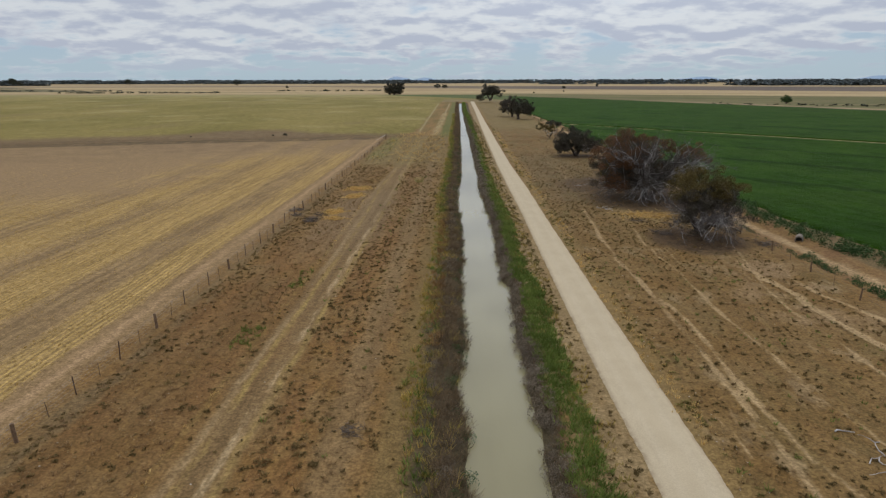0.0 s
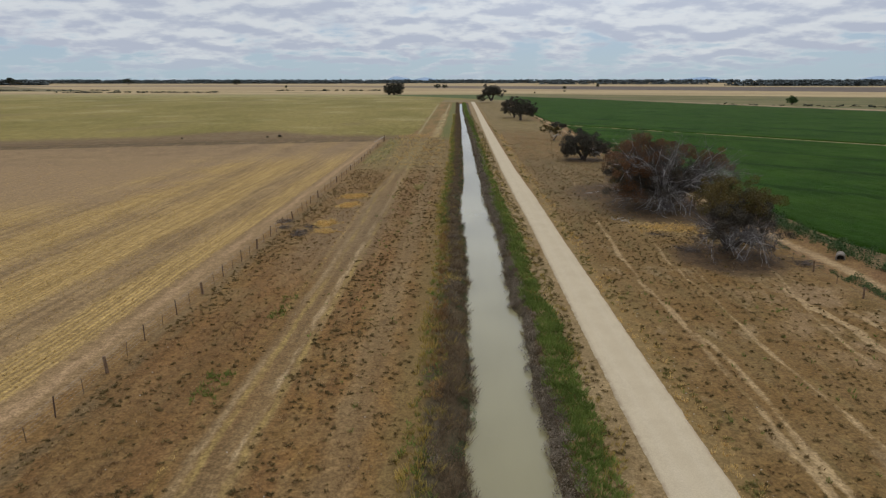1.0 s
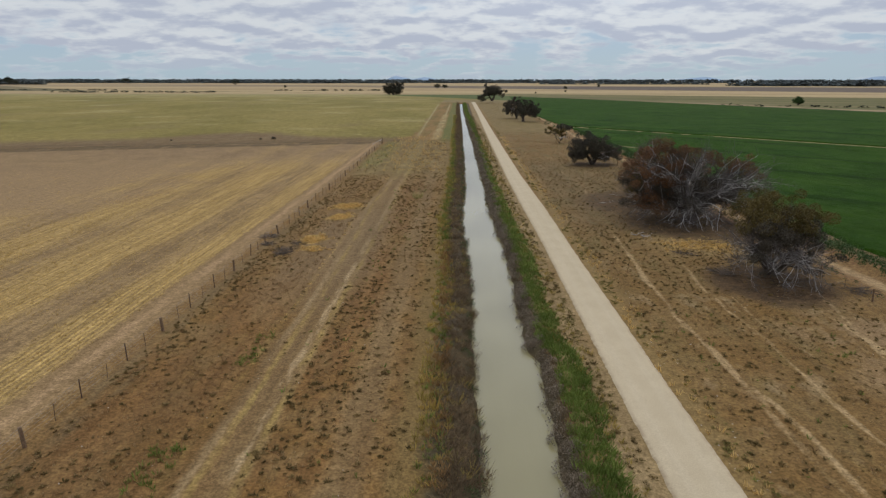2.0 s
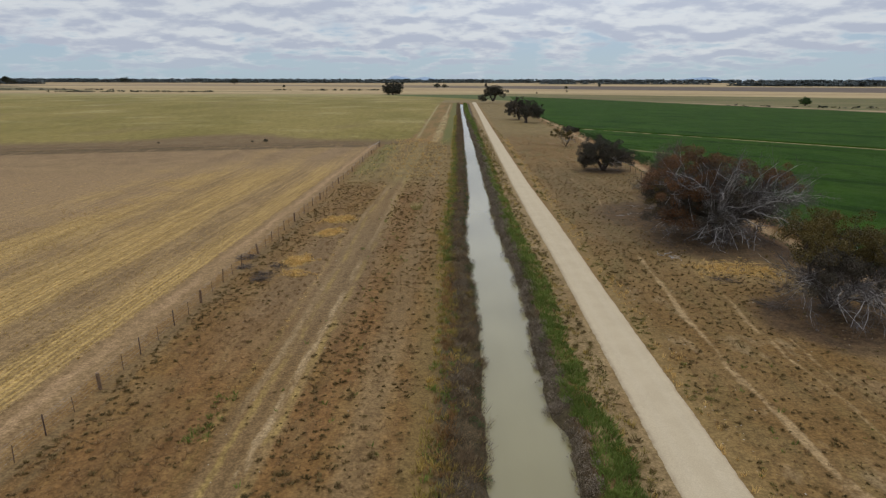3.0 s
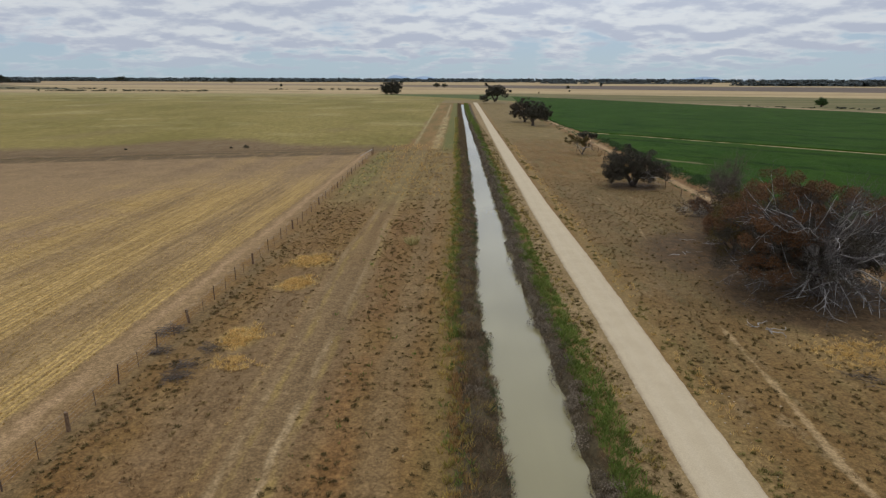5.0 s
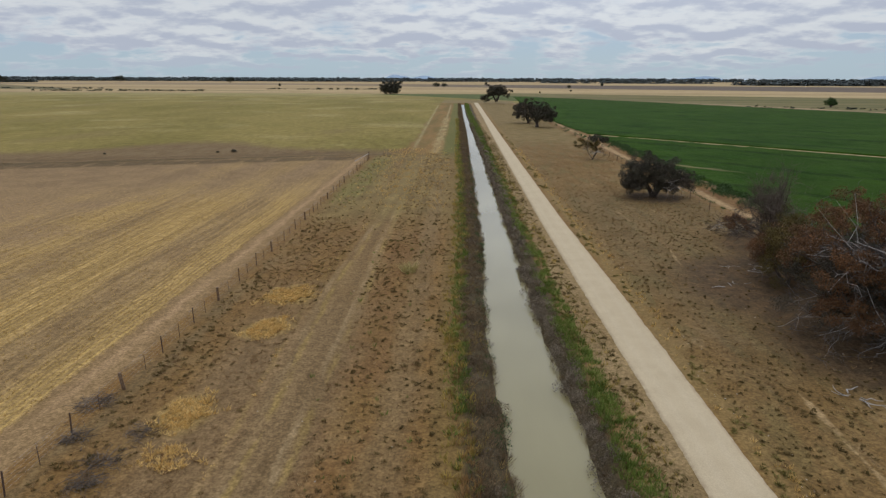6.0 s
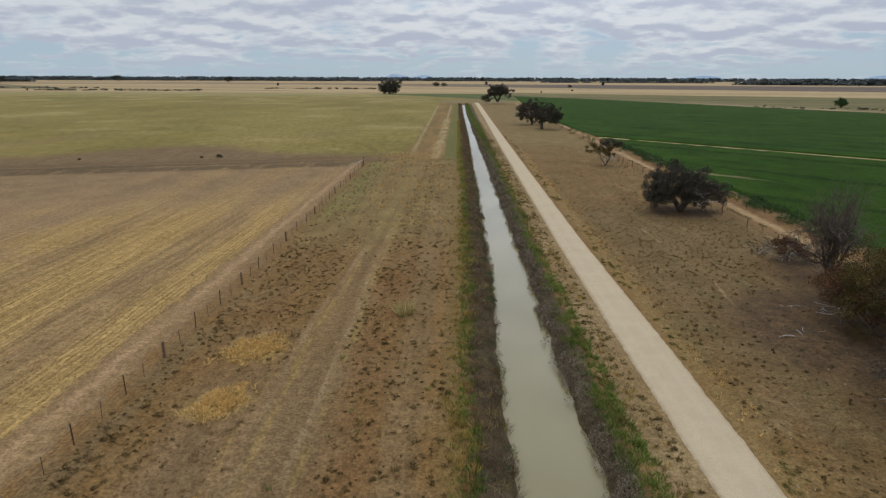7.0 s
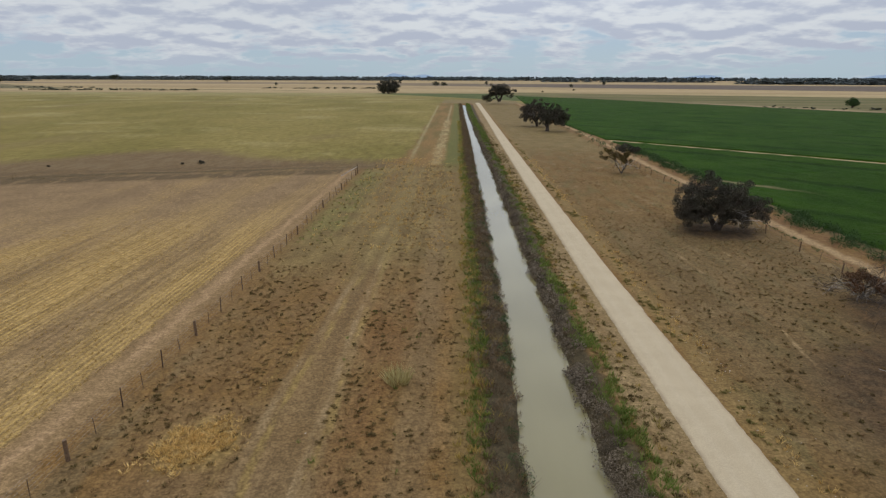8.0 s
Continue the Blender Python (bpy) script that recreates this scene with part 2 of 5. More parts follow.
def ground_material():
    mat, q = material("ground soil")
    at, x, y, z = position(q)
    lines, field = own_vector(q, "lines"), own_vector(q, "field")
    wide = q.sub(q.noise(at, 0.09, 3.0), 0.5)
    wob = q.sub(q.noise(at, 0.45, 3.0), 0.5)
    fine = q.sub(q.noise(at, 2.6, 4.0, 0.65), 0.5)
    X = q.add(x, q.add(q.mul(wob, 1.6), q.mul(fine, 0.7)))
    Y = q.add(y, q.add(q.mul(wide, 14.0), q.mul(wob, 5.0)))
    grain = q.noise(at, 7.0, 5.0, 0.7)
    patch = q.noise(at, 0.22, 4.0, 0.6)
    patch2 = q.noise(q.stretch(at, 0.5, 0.12), 1.0, 4.0, 0.6)
    # verge soil
    col = q.mix(q.step(patch, 0.38, 0.62), BROWN, GREY)
    red = q.mul(q.step(q.noise(q.stretch(at, 0.3, 0.1), 1.0, 4.0, 0.65), 0.40, 0.58), 0.72)
    redzone = q.most(q.mul(q.band(X, -22.0, -14.6, 0.8), q.step(y, 45, 80, 1.0, 0.2)), q.mul(q.band(X, -10.6, -7.2, 0.6), 0.9))
    col = q.mix(q.mul(red, q.most(redzone, 0.22)), col, RED)
    # canal banks, dark and damp
    col = q.mix(q.mul(q.band(X, -2.6, 5.4, 0.6), q.step(y, 470, 500, 1.0, 0.0)), col, (0.075, 0.058, 0.035))
    col = q.mix(q.mul(q.band(X, -4.2, -2.4, 0.5), 0.6), col, (0.165, 0.115, 0.048))
    # sandy shoulder between bank and road, right shoulder
    col = q.mix(q.mul(q.band(X, 5.8, 9.2, 0.35), q.step(patch2, 0.28, 0.52, 0.45, 0.9)), col, q.mix(q.step(patch, 0.35, 0.65), (0.215, 0.150, 0.080), PALE))
    col = q.mix(q.mul(q.band(X, 11.5, 13.8, 0.6), 0.6), col, (0.235, 0.165, 0.075))
    # worn track in the verge
    near = q.step(y, 120, 190, 1.0, 0.25)
    col = q.mix(q.mul(q.band(X, -18.6, -9.6, 1.4), q.band(Y, 64, 98, 8), 0.8), col, (0.192, 0.124, 0.072))
    ragged = q.add(q.mul(fine, 0.45), q.mul(wob, 0.5))
    tl, tr = q.add(lines[0], ragged), q.add(lines[1], ragged)
    broken = q.noise(q.stretch(at, 0.9, 0.22), 1.0, 4.0, 0.65)
    col = q.mix(q.mul(q.step(tl, -1.2, -0.6), q.step(tr, 0.6, 1.0, 1.0, 0.0), 0.6), col, (0.190, 0.126, 0.069))
    grass = q.most(q.band(tl, -0.22, 0.20, 0.14), q.band(tr, 0.26, 0.70, 0.18))
    grass = q.most(grass, q.mul(q.band(tl, -1.75, -1.35, 0.2), 0.5))
    col = q.mix(q.mul(grass, q.step(broken, 0.38, 0.60), 0.7), col, (0.29, 0.200, 0.072))
    col = q.mix(q.mul(q.band(tl, -0.78, -0.34, 0.16), q.step(patch2, 0.40, 0.62), near, 0.5), col, (0.30, 0.215, 0.128))
    col = q.mix(q.mul(q.band(tr, -0.28, 0.16, 0.14), q.step(broken, 0.36, 0.62), near, q.step(y, 66, 90, 0.85, 0.4)), col, (0.40, 0.292, 0.180))
    col = q.mix(q.mul(q.band(X, -22.4, -14.5, 0.8), q.step(y, 38, 62, 0.45, 0.0)), col, (0.135, 0.076, 0.032))
    # straw-strewn patches and green corner by the gate
    col = q.mix(q.mul(q.band(x, -22.5, -4.0, 1.5), q.band(Y, 128, 200, 8), 0.75), col, q.mix(q.step(patch, 0.36, 0.62), (0.158, 0.116, 0.052), (0.232, 0.172, 0.072)))
    col = q.mix(q.mul(q.band(X, -22.5, -18.0, 1.5), q.band(Y, 142, 192, 6), q.step(patch, 0.34, 0.56), 0.6), col, (0.135, 0.140, 0.042))
    for cx, cy, rx, ry in ((-17.2, 100.3, 2.4, 2.6), (-16.9, 93.2, 2.1, 2.0), (-17.8, 81.5, 1.8, 2.3)):
        d = q.add(q.m("POWER", q.mul(q.sub(X, cx), 1 / rx), 2.0), q.m("POWER", q.mul(q.sub(q.add(y, q.mul(wob, 3.0)), cy), 1 / ry), 2.0))
        col = q.mix(q.mul(q.step(d, 0.2, 1.3, 1.0, 0.0), 0.7), col, (0.37, 0.25, 0.095))
    col = q.mix(q.mul(q.band(X, -7.2, -5.2, 0.5), q.step(Y, 140, 170, 1.0, 0.0), 0.55), col, (0.204, 0.137, 0.076))
    col = q.mix(q.mul(q.band(X, -22.9, -21.2, 0.4), q.step(patch2, 0.38, 0.56), q.step(y, 100, 130, 0.5, 0.0)), col, (0.14, 0.106, 0.064))
    rv = q.band(X, 13.0, 35.0, 0.8)
    col = q.mix(q.mul(rv, 0.8), col, q.mix(q.step(patch, 0.36, 0.62), (0.158, 0.092, 0.035), (0.181, 0.113, 0.048)))
    col = q.mix(q.mul(rv, q.step(patch2, 0.50, 0.62), q.step(y, 60, 100, 0.25, 0.6)), col, (0.128, 0.106, 0.046))
    col = q.mix(q.mul(rv, q.step(q.noise(q.stretch(at, 0.35, 0.2), 1.0, 4.0, 0.65), 0.56, 0.68), 0.5), col, (0.30, 0.215, 0.13))
    col = q.mix(q.mul(q.band(X, 14.5, 34.0, 1.5), q.band(Y, 84, 150, 10), 0.6), col, q.mix(q.step(patch, 0.4, 0.6), (0.112, 0.080, 0.041), (0.145, 0.103, 0.057)))
    # right verge: pale eroded trails
    thin = q.sub(q.noise(q.stretch(at, 0.7, 0.20), 1.0, 4.0, 0.65), 0.5)
    trail = q.step(q.add(lines[2], q.add(q.mul(thin, 0.95), q.mul(fine, 0.4))), -0.10, 0.17)
    col = q.mix(q.mul(q.band(X, 24.0, 33.0, 2.0), q.band(Y, 40, 62, 6), q.step(patch, 0.45, 0.62), 0.6), col, (0.27, 0.18, 0.11))
    col = q.mix(q.mul(trail, 0.85), col, (0.375, 0.262, 0.150))
    # leaf litter under the trees on the right, darkened with their painted shade
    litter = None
    for cx, cy, r in LITTER_SHADE:
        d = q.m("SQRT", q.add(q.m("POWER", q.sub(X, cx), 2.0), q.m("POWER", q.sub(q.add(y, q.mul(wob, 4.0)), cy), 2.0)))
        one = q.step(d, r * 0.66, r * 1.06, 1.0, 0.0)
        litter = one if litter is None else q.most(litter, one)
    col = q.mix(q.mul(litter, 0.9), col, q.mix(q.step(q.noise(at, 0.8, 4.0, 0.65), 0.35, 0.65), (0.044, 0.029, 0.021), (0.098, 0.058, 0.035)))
    col = q.mix(q.mul(q.band(X, 21.0, 31.0, 1.5), q.band(Y, 76, 83, 3), 0.7), col, (0.27, 0.18, 0.085))
    # wheel-worn streaks along the verges
    comb = q.noise(q.stretch(at, 0.95, 0.03), 1.0, 4.0, 0.6)
    verge = q.most(q.band(X, -22.5, -4.2, 0.6), q.mul(q.band(X, 12.6, 33.0, 0.8), 0.6))
    col = q.mix(q.mul(verge, q.step(y, 160, 240, 0.5, 0.2)), col, q.mix(q.step(comb, 0.34, 0.66), (0.35, 0.33, 0.30), (0.65, 0.65, 0.63)), "OVERLAY")
    rusty = q.step(q.noise(q.stretch(at, 0.55, 0.035), 1.0, 4.0, 0.6), 0.54, 0.66)
    col = q.mix(q.mul(verge, rusty, 0.4), col, (0.190, 0.106, 0.046))
    col = q.mix(q.mul(verge, q.step(y, 50, 85, 0.06, 0.22)), col, q.mix(q.step(patch, 0.36, 0.64), (0.158, 0.112, 0.058), (0.196, 0.138, 0.074)))
    # sandy lane along the crop
    edge = q.step(y, 45, 85, 1.2, 0.0)
    XL = q.sub(X, edge)
    col = q.mix(q.mul(q.band(XL, 35.0, 41.2, 0.5), q.step(patch, 0.30, 0.55, 0.3, 0.9)), col, q.mix(q.step(patch, 0.35, 0.65), (0.22, 0.135, 0.066), (0.18, 0.10, 0.05)))
    col = q.mix(q.mul(q.band(XL, 36.7, 38.2, 0.5), q.step(patch2, 0.3, 0.55, 0.45, 0.85)), col, (0.36, 0.25, 0.145))
    # ground of the crop field
    crop = q.mul(q.step(X, 40.4, 41.4), q.step(y, 700, 720, 1.0, 0.0))
    path = q.band(q.add(x, q.mul(y, 1.05)), 299.0, 314.0, 1.0)
    col = q.mix(crop, col, q.mix(path, (0.15, 0.105, 0.055), (0.38, 0.29, 0.165)))
    # bare strip along the left fence
    col = q.mix(q.band(X, -27.2, -24.0, 0.4), col, q.mix(q.step(patch2, 0.4, 0.6), (0.258, 0.168, 0.090), (0.226, 0.145, 0.076)))
    col = q.mix(q.mul(q.band(X, -25.9, -25.1, 0.35), q.step(patch2, 0.3, 0.55)), col, (0.335, 0.218, 0.126))
    # stubble field
    swath = q.add(field[0], q.mul(q.sub(q.noise(q.stretch(at, 0.45, 0.05), 1.0, 5.0, 0.7), 0.5), 0.9))
    swath = q.add(swath, q.mul(q.step(y, 45, 90), q.sub(0.60, swath), 0.45))
    swathe = q.step(q.add(swath, q.mul(wide, 0.25)), 0.22, 0.80)
    rowf = q.m("SINE", q.mul(q.add(x, q.mul(wob, 0.25)), 2 * math.pi / 0.46))
    rows_ = q.step(q.add(rowf, q.mul(fine, 3.0)), -0.6, 0.9)
    soil = q.mix(q.step(patch, 0.35, 0.65), (0.218, 0.142, 0.077), (0.252, 0.168, 0.090))
    stub = q.mix(q.mul(q.add(q.mul(rows_, 0.55), 0.35), q.add(q.mul(swathe, 0.95), 0.05)), soil, STRAW)
    furrow = q.noise(q.stretch(at, 1.5, 0.06), 1.0, 4.0, 0.7)
    stub = q.mix(0.55, stub, q.mix(q.step(furrow, 0.36, 0.64), (0.30, 0.29, 0.28), (0.66, 0.66, 0.64)), "OVERLAY")
    bare = q.mul(q.step(q.add(X, q.mul(wide, 40.0)), -62, -48, 1.0, 0.0), q.step(Y, 80, 100))
    stub = q.mix(q.mul(bare, 0.75), stub, (0.258, 0.170, 0.100))
    stub = q.mix(q.mul(q.band(Y, 141, 160, 5), q.step(X, -90, -70, 0.85, 0.25), 0.9), stub, (0.40, 0.275, 0.13))
    trod = q.step(q.add(Y, q.mul(x, -0.30)), 146, 176)
    stub = q.mix(q.mul(trod, q.step(swath, 0.40, 0.80, 0.95, 0.65)), stub, q.mix(q.step(patch, 0.38, 0.62), (0.205, 0.134, 0.076), (0.246, 0.162, 0.092)))
    stub = q.mix(q.mul(q.band(q.add(y, q.mul(x, -0.27)), 195, 201, 1.5), q.step(patch2, 0.28, 0.52), 0.85), stub, (0.100, 0.068, 0.036))
    col = q.mix(q.step(X, -27.0, -26.5, 1.0, 0.0), col, stub)
    # left pasture beyond the yard boundary
    b = q.sub(y, q.add(194.0, q.mul(q.add(q.m("MINIMUM", X, -22.0), 28.0), 0.27)))
    b = q.add(b, q.add(q.mul(wob, 6.0), q.mul(wide, 10.0)))
    past, clod = pasture(q, at)
    clay = q.step(q.sub(q.add(b, q.mul(q.sub(clod, 0.5), 14.0)), field[1]), -6.0, 10.0, 1.0, 0.0)
    past = q.mix(clay, past, q.mix(q.step(patch2, 0.35, 0.65), (0.152, 0.098, 0.050), (0.180, 0.124, 0.070)))
    past = q.mix(q.mul(q.band(b, 6.0, 9.5, 1.8), q.step(patch2, 0.36, 0.56), 0.6), past, (0.105, 0.066, 0.034))
    # dark drain line, deepened with the painted shadow of the unbuilt sheep
    past = q.mix(q.mul(q.band(b, -2.5, 3.5, 1.2), q.step(patch2, 0.28, 0.52), q.step(X, -45, -30, 0.95, 0.6)), past, (0.078, 0.056, 0.028))
    left = q.mul(q.step(q.sub(q.add(X, q.mul(wide, 10.0)), q.mul(q.step(b, 0.0, 25.0), 4.0)), -21.0, -18.5, 1.0, 0.0), q.step(b, -4.0, 4.0))
    col = q.mix(left, col, past)
    # far end of the left verge
    farv = q.mul(q.band(q.add(X, q.mul(wide, 3.0)), -15.4, -2.6, 0.8), q.step(q.add(Y, q.mul(wob, 16.0)), 192, 206))
    col = q.mix(farv, col, q.mix(q.step(q.noise(q.stretch(at, 0.25, 0.03), 1.0, 4.0), 0.38, 0.6), (0.158, 0.112, 0.042), (0.225, 0.135, 0.055)))
    col = q.mix(q.mul(q.band(q.add(X, q.mul(y, 0.009)), -13.2, -12.3, 0.4), q.band(Y, 212, 470, 10), q.step(patch, 0.3, 0.6, 0.35, 0.9)), col, (0.30, 0.245, 0.135))
    col = q.mix(q.mul(q.band(q.add(X, q.mul(wob, 2.0)), -9.8, -7.2, 0.5), q.band(Y, 202, 335, 8), q.step(patch2, 0.36, 0.62, 0.15, 0.8)), col, (0.36, 0.28, 0.15))
    col = q.mix(q.mul(q.band(X, -8.9, -8.0, 0.4), q.band(Y, 330, 470, 8), 0.7), col, (0.33, 0.26, 0.15))
    col = q.mix(q.mul(q.band(X, -6.8, -3.0, 0.6), q.band(Y, 196, 500, 10), 0.8), col, (0.115, 0.120, 0.038))
    # the right verge, further on
    col = q.mix(q.mul(q.band(X, 12.5, 34.0, 1.5), q.band(Y, 225, 520, 15), 0.8), col, q.mix(q.step(patch, 0.35, 0.65), (0.165, 0.125, 0.055), (0.22, 0.155, 0.075)))
    # fine variation
    mott = q.noise(at, 1.7, 4.0, 0.7)
    near_all = q.step(y, 150, 420, 1.0, 0.3)
    col = q.mix(q.mul(near_all, 0.6), col, q.mix(q.step(mott, 0.30, 0.70), (0.32, 0.31, 0.29), (0.66, 0.66, 0.65)), "OVERLAY")
    col = q.mix(0.55, col, q.mix(q.step(grain, 0.25, 0.78), (0.35, 0.34, 0.33), (0.68, 0.67, 0.66)), "OVERLAY")
    litter_ = q.noise(at, 5.5, 2.0, 0.7)
    col = q.mix(q.mul(near_all, 0.55), col, q.mix(q.step(litter_, 0.36, 0.64), (0.30, 0.29, 0.27), (0.68, 0.68, 0.66)), "OVERLAY")
    speck = q.step(q.noise(at, 22.0, 3.0, 0.7), 0.66, 0.76)
    col = q.mix(q.mul(speck, 0.35), col, (0.42, 0.34, 0.24))
    col = q.mix(1.0, col, (0.97, 0.972, 0.905), "MULTIPLY")
    height = q.add(q.mul(grain, 0.6), q.mul(q.noise(at, 1.3, 4.0), 0.9))
    return finish(mat, q, col, 0.95, height, 0.05, 0.1)


def plain(name, colours, scale=3.0, rough=0.85, depth=0.01, spec=0.2, tint=False, metal=0.0):
    """Two colours mixed by noise, or by each clump's own tint."""
    mat, q = material(name)
    at = q.node("ShaderNodeNewGeometry")
    n = q.noise(at, scale, 4.0, 0.65)
    if tint:
        own = q.tree.nodes.new("ShaderNodeAttribute")
        own.attribute_name = "tint"
        f = q.add(q.mul(own.outputs["Fac"], 0.8), q.mul(n, 0.3))
    else:
        f = q.step(n, 0.3, 0.7)
    col = q.mix(f, colours[0], colours[1])
    if len(colours) > 2:
        col = q.mix(q.step(q.noise(at, scale * 0.23, 3.0), 0.52, 0.66), col, colours[2])
    return finish(mat, q, col, rough, None if tint else q.noise(at, scale * 4, 4.0), depth, spec, metal)


def road_material():
    mat, q = material("pale gravel road")
    at, x, y, z = position(q)
    own = q.tree.nodes.new("ShaderNodeAttribute")
    own.attribute_name = "across"
    a = q.add(own.outputs["Fac"], q.mul(q.sub(q.noise(q.stretch(at, 0.5, 0.06), 1.0, 2.0), 0.5), 0.10))
    wheel = q.most(q.band(a, 0.24, 0.36, 0.06), q.band(a, 0.62, 0.76, 0.06))
    col = q.mix(q.step(q.noise(at, 0.5, 4.0, 0.6), 0.35, 0.65), (0.450, 0.362, 0.240), (0.478, 0.386, 0.258))
    col = q.mix(q.mul(wheel, 0.3), col, (0.50, 0.41, 0.285))
    rim = q.most(q.step(a, 0.0, 0.10, 1.0, 0.0), q.step(a, 0.90, 1.0))
    col = q.mix(q.mul(rim, q.step(q.noise(at, 2.2, 4.0), 0.35, 0.6)), col, (0.33, 0.25, 0.16))
    grain = q.noise(at, 14.0, 5.0, 0.75)
    col = q.mix(0.45, col, q.mix(q.step(grain, 0.3, 0.75), (0.38, 0.38, 0.38), (0.64, 0.63, 0.62)), "OVERLAY")
    col = q.mix(q.mul(q.step(q.noise(q.stretch(at, 1.2, 0.25), 1.0, 5.0, 0.7), 0.62, 0.76), 0.22), col, (0.34, 0.265, 0.18))
    return finish(mat, q, col, 0.95, grain, 0.015, 0.1)


def water_material():
    mat, q = material("milky channel water")
    at = q.node("ShaderNodeNewGeometry")
    col = q.mix(q.noise(q.stretch(at, 0.5, 0.08), 1.0, 3.0), (0.186, 0.155, 0.066), (0.216, 0.182, 0.081))
    wave = q.add(q.noise(q.stretch(at, 2.5, 1.6), 1.0, 3.0), q.mul(q.noise(q.stretch(at, 0.3, 0.12), 1.0, 2.0), 0.8))
    return finish(mat, q, col, 0.05, wave, 0.005, 0.5, 0.0, 1.47)


def crop_material():
    mat, q = material("green crop")
    at, x, y, z = position(q)
    across = q.add(q.mul(x, 0.69), q.mul(y, 0.724))
    lines = q.noise(q.stretch(at, 0.02, 0.02), 1.0, 2.0)
    w = q.m("FRACT", q.mul(q.add(across, q.mul(lines, 8.0)), 1 / 27.0))
    line = q.band(w, 0.42, 0.54, 0.03)
    col = q.mix(q.step(q.noise(at, 0.05, 5.0, 0.65), 0.3, 0.7), (0.0195, 0.050, 0.0035), (0.033, 0.069, 0.0065))
    col = q.mix(q.mul(line, q.step(q.noise(at, 0.02, 3.0), 0.35, 0.5), 0.45), col, (0.006, 0.019, 0.003))
    dry = q.mul(q.step(q.add(y, q.mul(x, 1.5)), 560, 760), 0.35)
    col = q.mix(dry, col, (0.040, 0.062, 0.016))
    bare = q.mul(q.band(q.add(q.add(y, q.mul(x, 1.05)), q.mul(q.noise(at, 0.2, 3.0), 4.0)), 226.5, 229.5, 0.8), q.step(x, 48, 55, 1.0, 0.0))
    col = q.mix(q.mul(bare, 0.8), col, (0.20, 0.165, 0.085))
    tex = q.noise(q.stretch(at, 0.16, 0.10), 1.0, 5.0, 0.7)
    col = q.mix(0.7, col, q.mix(q.step(tex, 0.3, 0.7), (0.38, 0.38, 0.38), (0.62, 0.62, 0.60)), "OVERLAY")
    grain = q.noise(at, 4.0, 5.0, 0.75)
    col = q.mix(0.7, col, q.mix(q.step(grain, 0.3, 0.72), (0.3, 0.3, 0.3), (0.70, 0.72, 0.66)), "OVERLAY")
    return finish(mat, q, col, 0.85, q.add(grain, q.noise(at, 1.2, 4.0)), 0.25, 0.03)


M_GROUND, M_FAR, M_ROAD, M_WATER, M_CROP = ground_material(), far_material(), road_material(), water_material(), crop_material()
M_WOOD = plain("weathered fence wood", ((0.125, 0.078, 0.045), (0.21, 0.135, 0.082)), 6.0)
M_STEEL = plain("dark fence steel", ((0.085, 0.055, 0.042), (0.15, 0.10, 0.075)), 9.0, 0.6, metal=0.3)
M_WIRE = plain("dull wire", ((0.16, 0.14, 0.12), (0.24, 0.21, 0.19)), 4.0, 0.5, metal=0.6)
M_BARK = plain("dark rough bark", ((0.050, 0.038, 0.030), (0.110, 0.085, 0.068)), 3.0, 0.9, 0.03)
M_SILVER = plain("bleached dead wood", ((0.24, 0.216, 0.20), (0.54, 0.50, 0.465)), 1.2, 0.8, 0.02)
M_TWIG = plain("grey brown twigs", ((0.075, 0.058, 0.045), (0.165, 0.128, 0.102)), 1.0, 0.9)
M_GREYTWIG = plain("grey dead twigs", ((0.065, 0.054, 0.048), (0.17, 0.148, 0.137)), 0.7, 0.9)
M_LEAF = plain("dark olive leaves", ((0.028, 0.027, 0.02), (0.082, 0.071, 0.045)), 0.6, 0.75, tint=True)
M_LEAF_GREY = plain("grey dark leaves", ((0.034, 0.029, 0.021), (0.098, 0.080, 0.056)), 0.6, 0.8, tint=True)
M_RUST = plain("rust brown dead leaves", ((0.066, 0.038, 0.021), (0.205, 0.099, 0.044)), 0.6, 0.9, tint=True)
M_GOLD = plain("yellowing leaves", ((0.046, 0.040, 0.015), (0.150, 0.105, 0.028)), 0.6, 0.85, tint=True)
# lifted and blued leaf colour: distance haze is painted in
M_HAZED_WOODS = plain("hazed distant woodland", ((0.068, 0.082, 0.086), (0.115, 0.128, 0.122)), 0.05, 1.0, tint=True)
M_FARLEAF = plain("far tree leaves", ((0.020, 0.026, 0.017), (0.046, 0.050, 0.030)), 0.2, 0.9, tint=True)
M_TUFT = plain("dark scrub tufts", ((0.070, 0.054, 0.018), (0.235, 0.158, 0.062)), 1.0, 0.9, tint=True)
M_DRY = plain("dry red brown grass", ((0.17, 0.095, 0.042), (0.31, 0.195, 0.092)), 1.0, 0.9, tint=True)
M_FLECK = plain("pale dry grass", ((0.25, 0.165, 0.078), (0.40, 0.285, 0.14)), 1.0, 0.9, tint=True)
M_STRAW = plain("straw grass", ((0.48, 0.30, 0.092), (0.76, 0.515, 0.195)), 1.0, 0.9, tint=True)
M_STUB = plain("stubble straw", ((0.33, 0.215, 0.070), (0.52, 0.350, 0.130)), 1.0, 0.9, tint=True)
M_WEED = plain("green weeds", ((0.078, 0.112, 0.017), (0.205, 0.255, 0.054)), 1.0, 0.85, tint=True)
M_YELLOW = plain("yellow green weeds", ((0.2, 0.17, 0.04), (0.5, 0.34, 0.09)), 1.0, 0.85, tint=True)
M_ORANGE = plain("rusty dry weeds", ((0.19, 0.10, 0.038), (0.42, 0.25, 0.10)), 1.0, 0.9, tint=True)
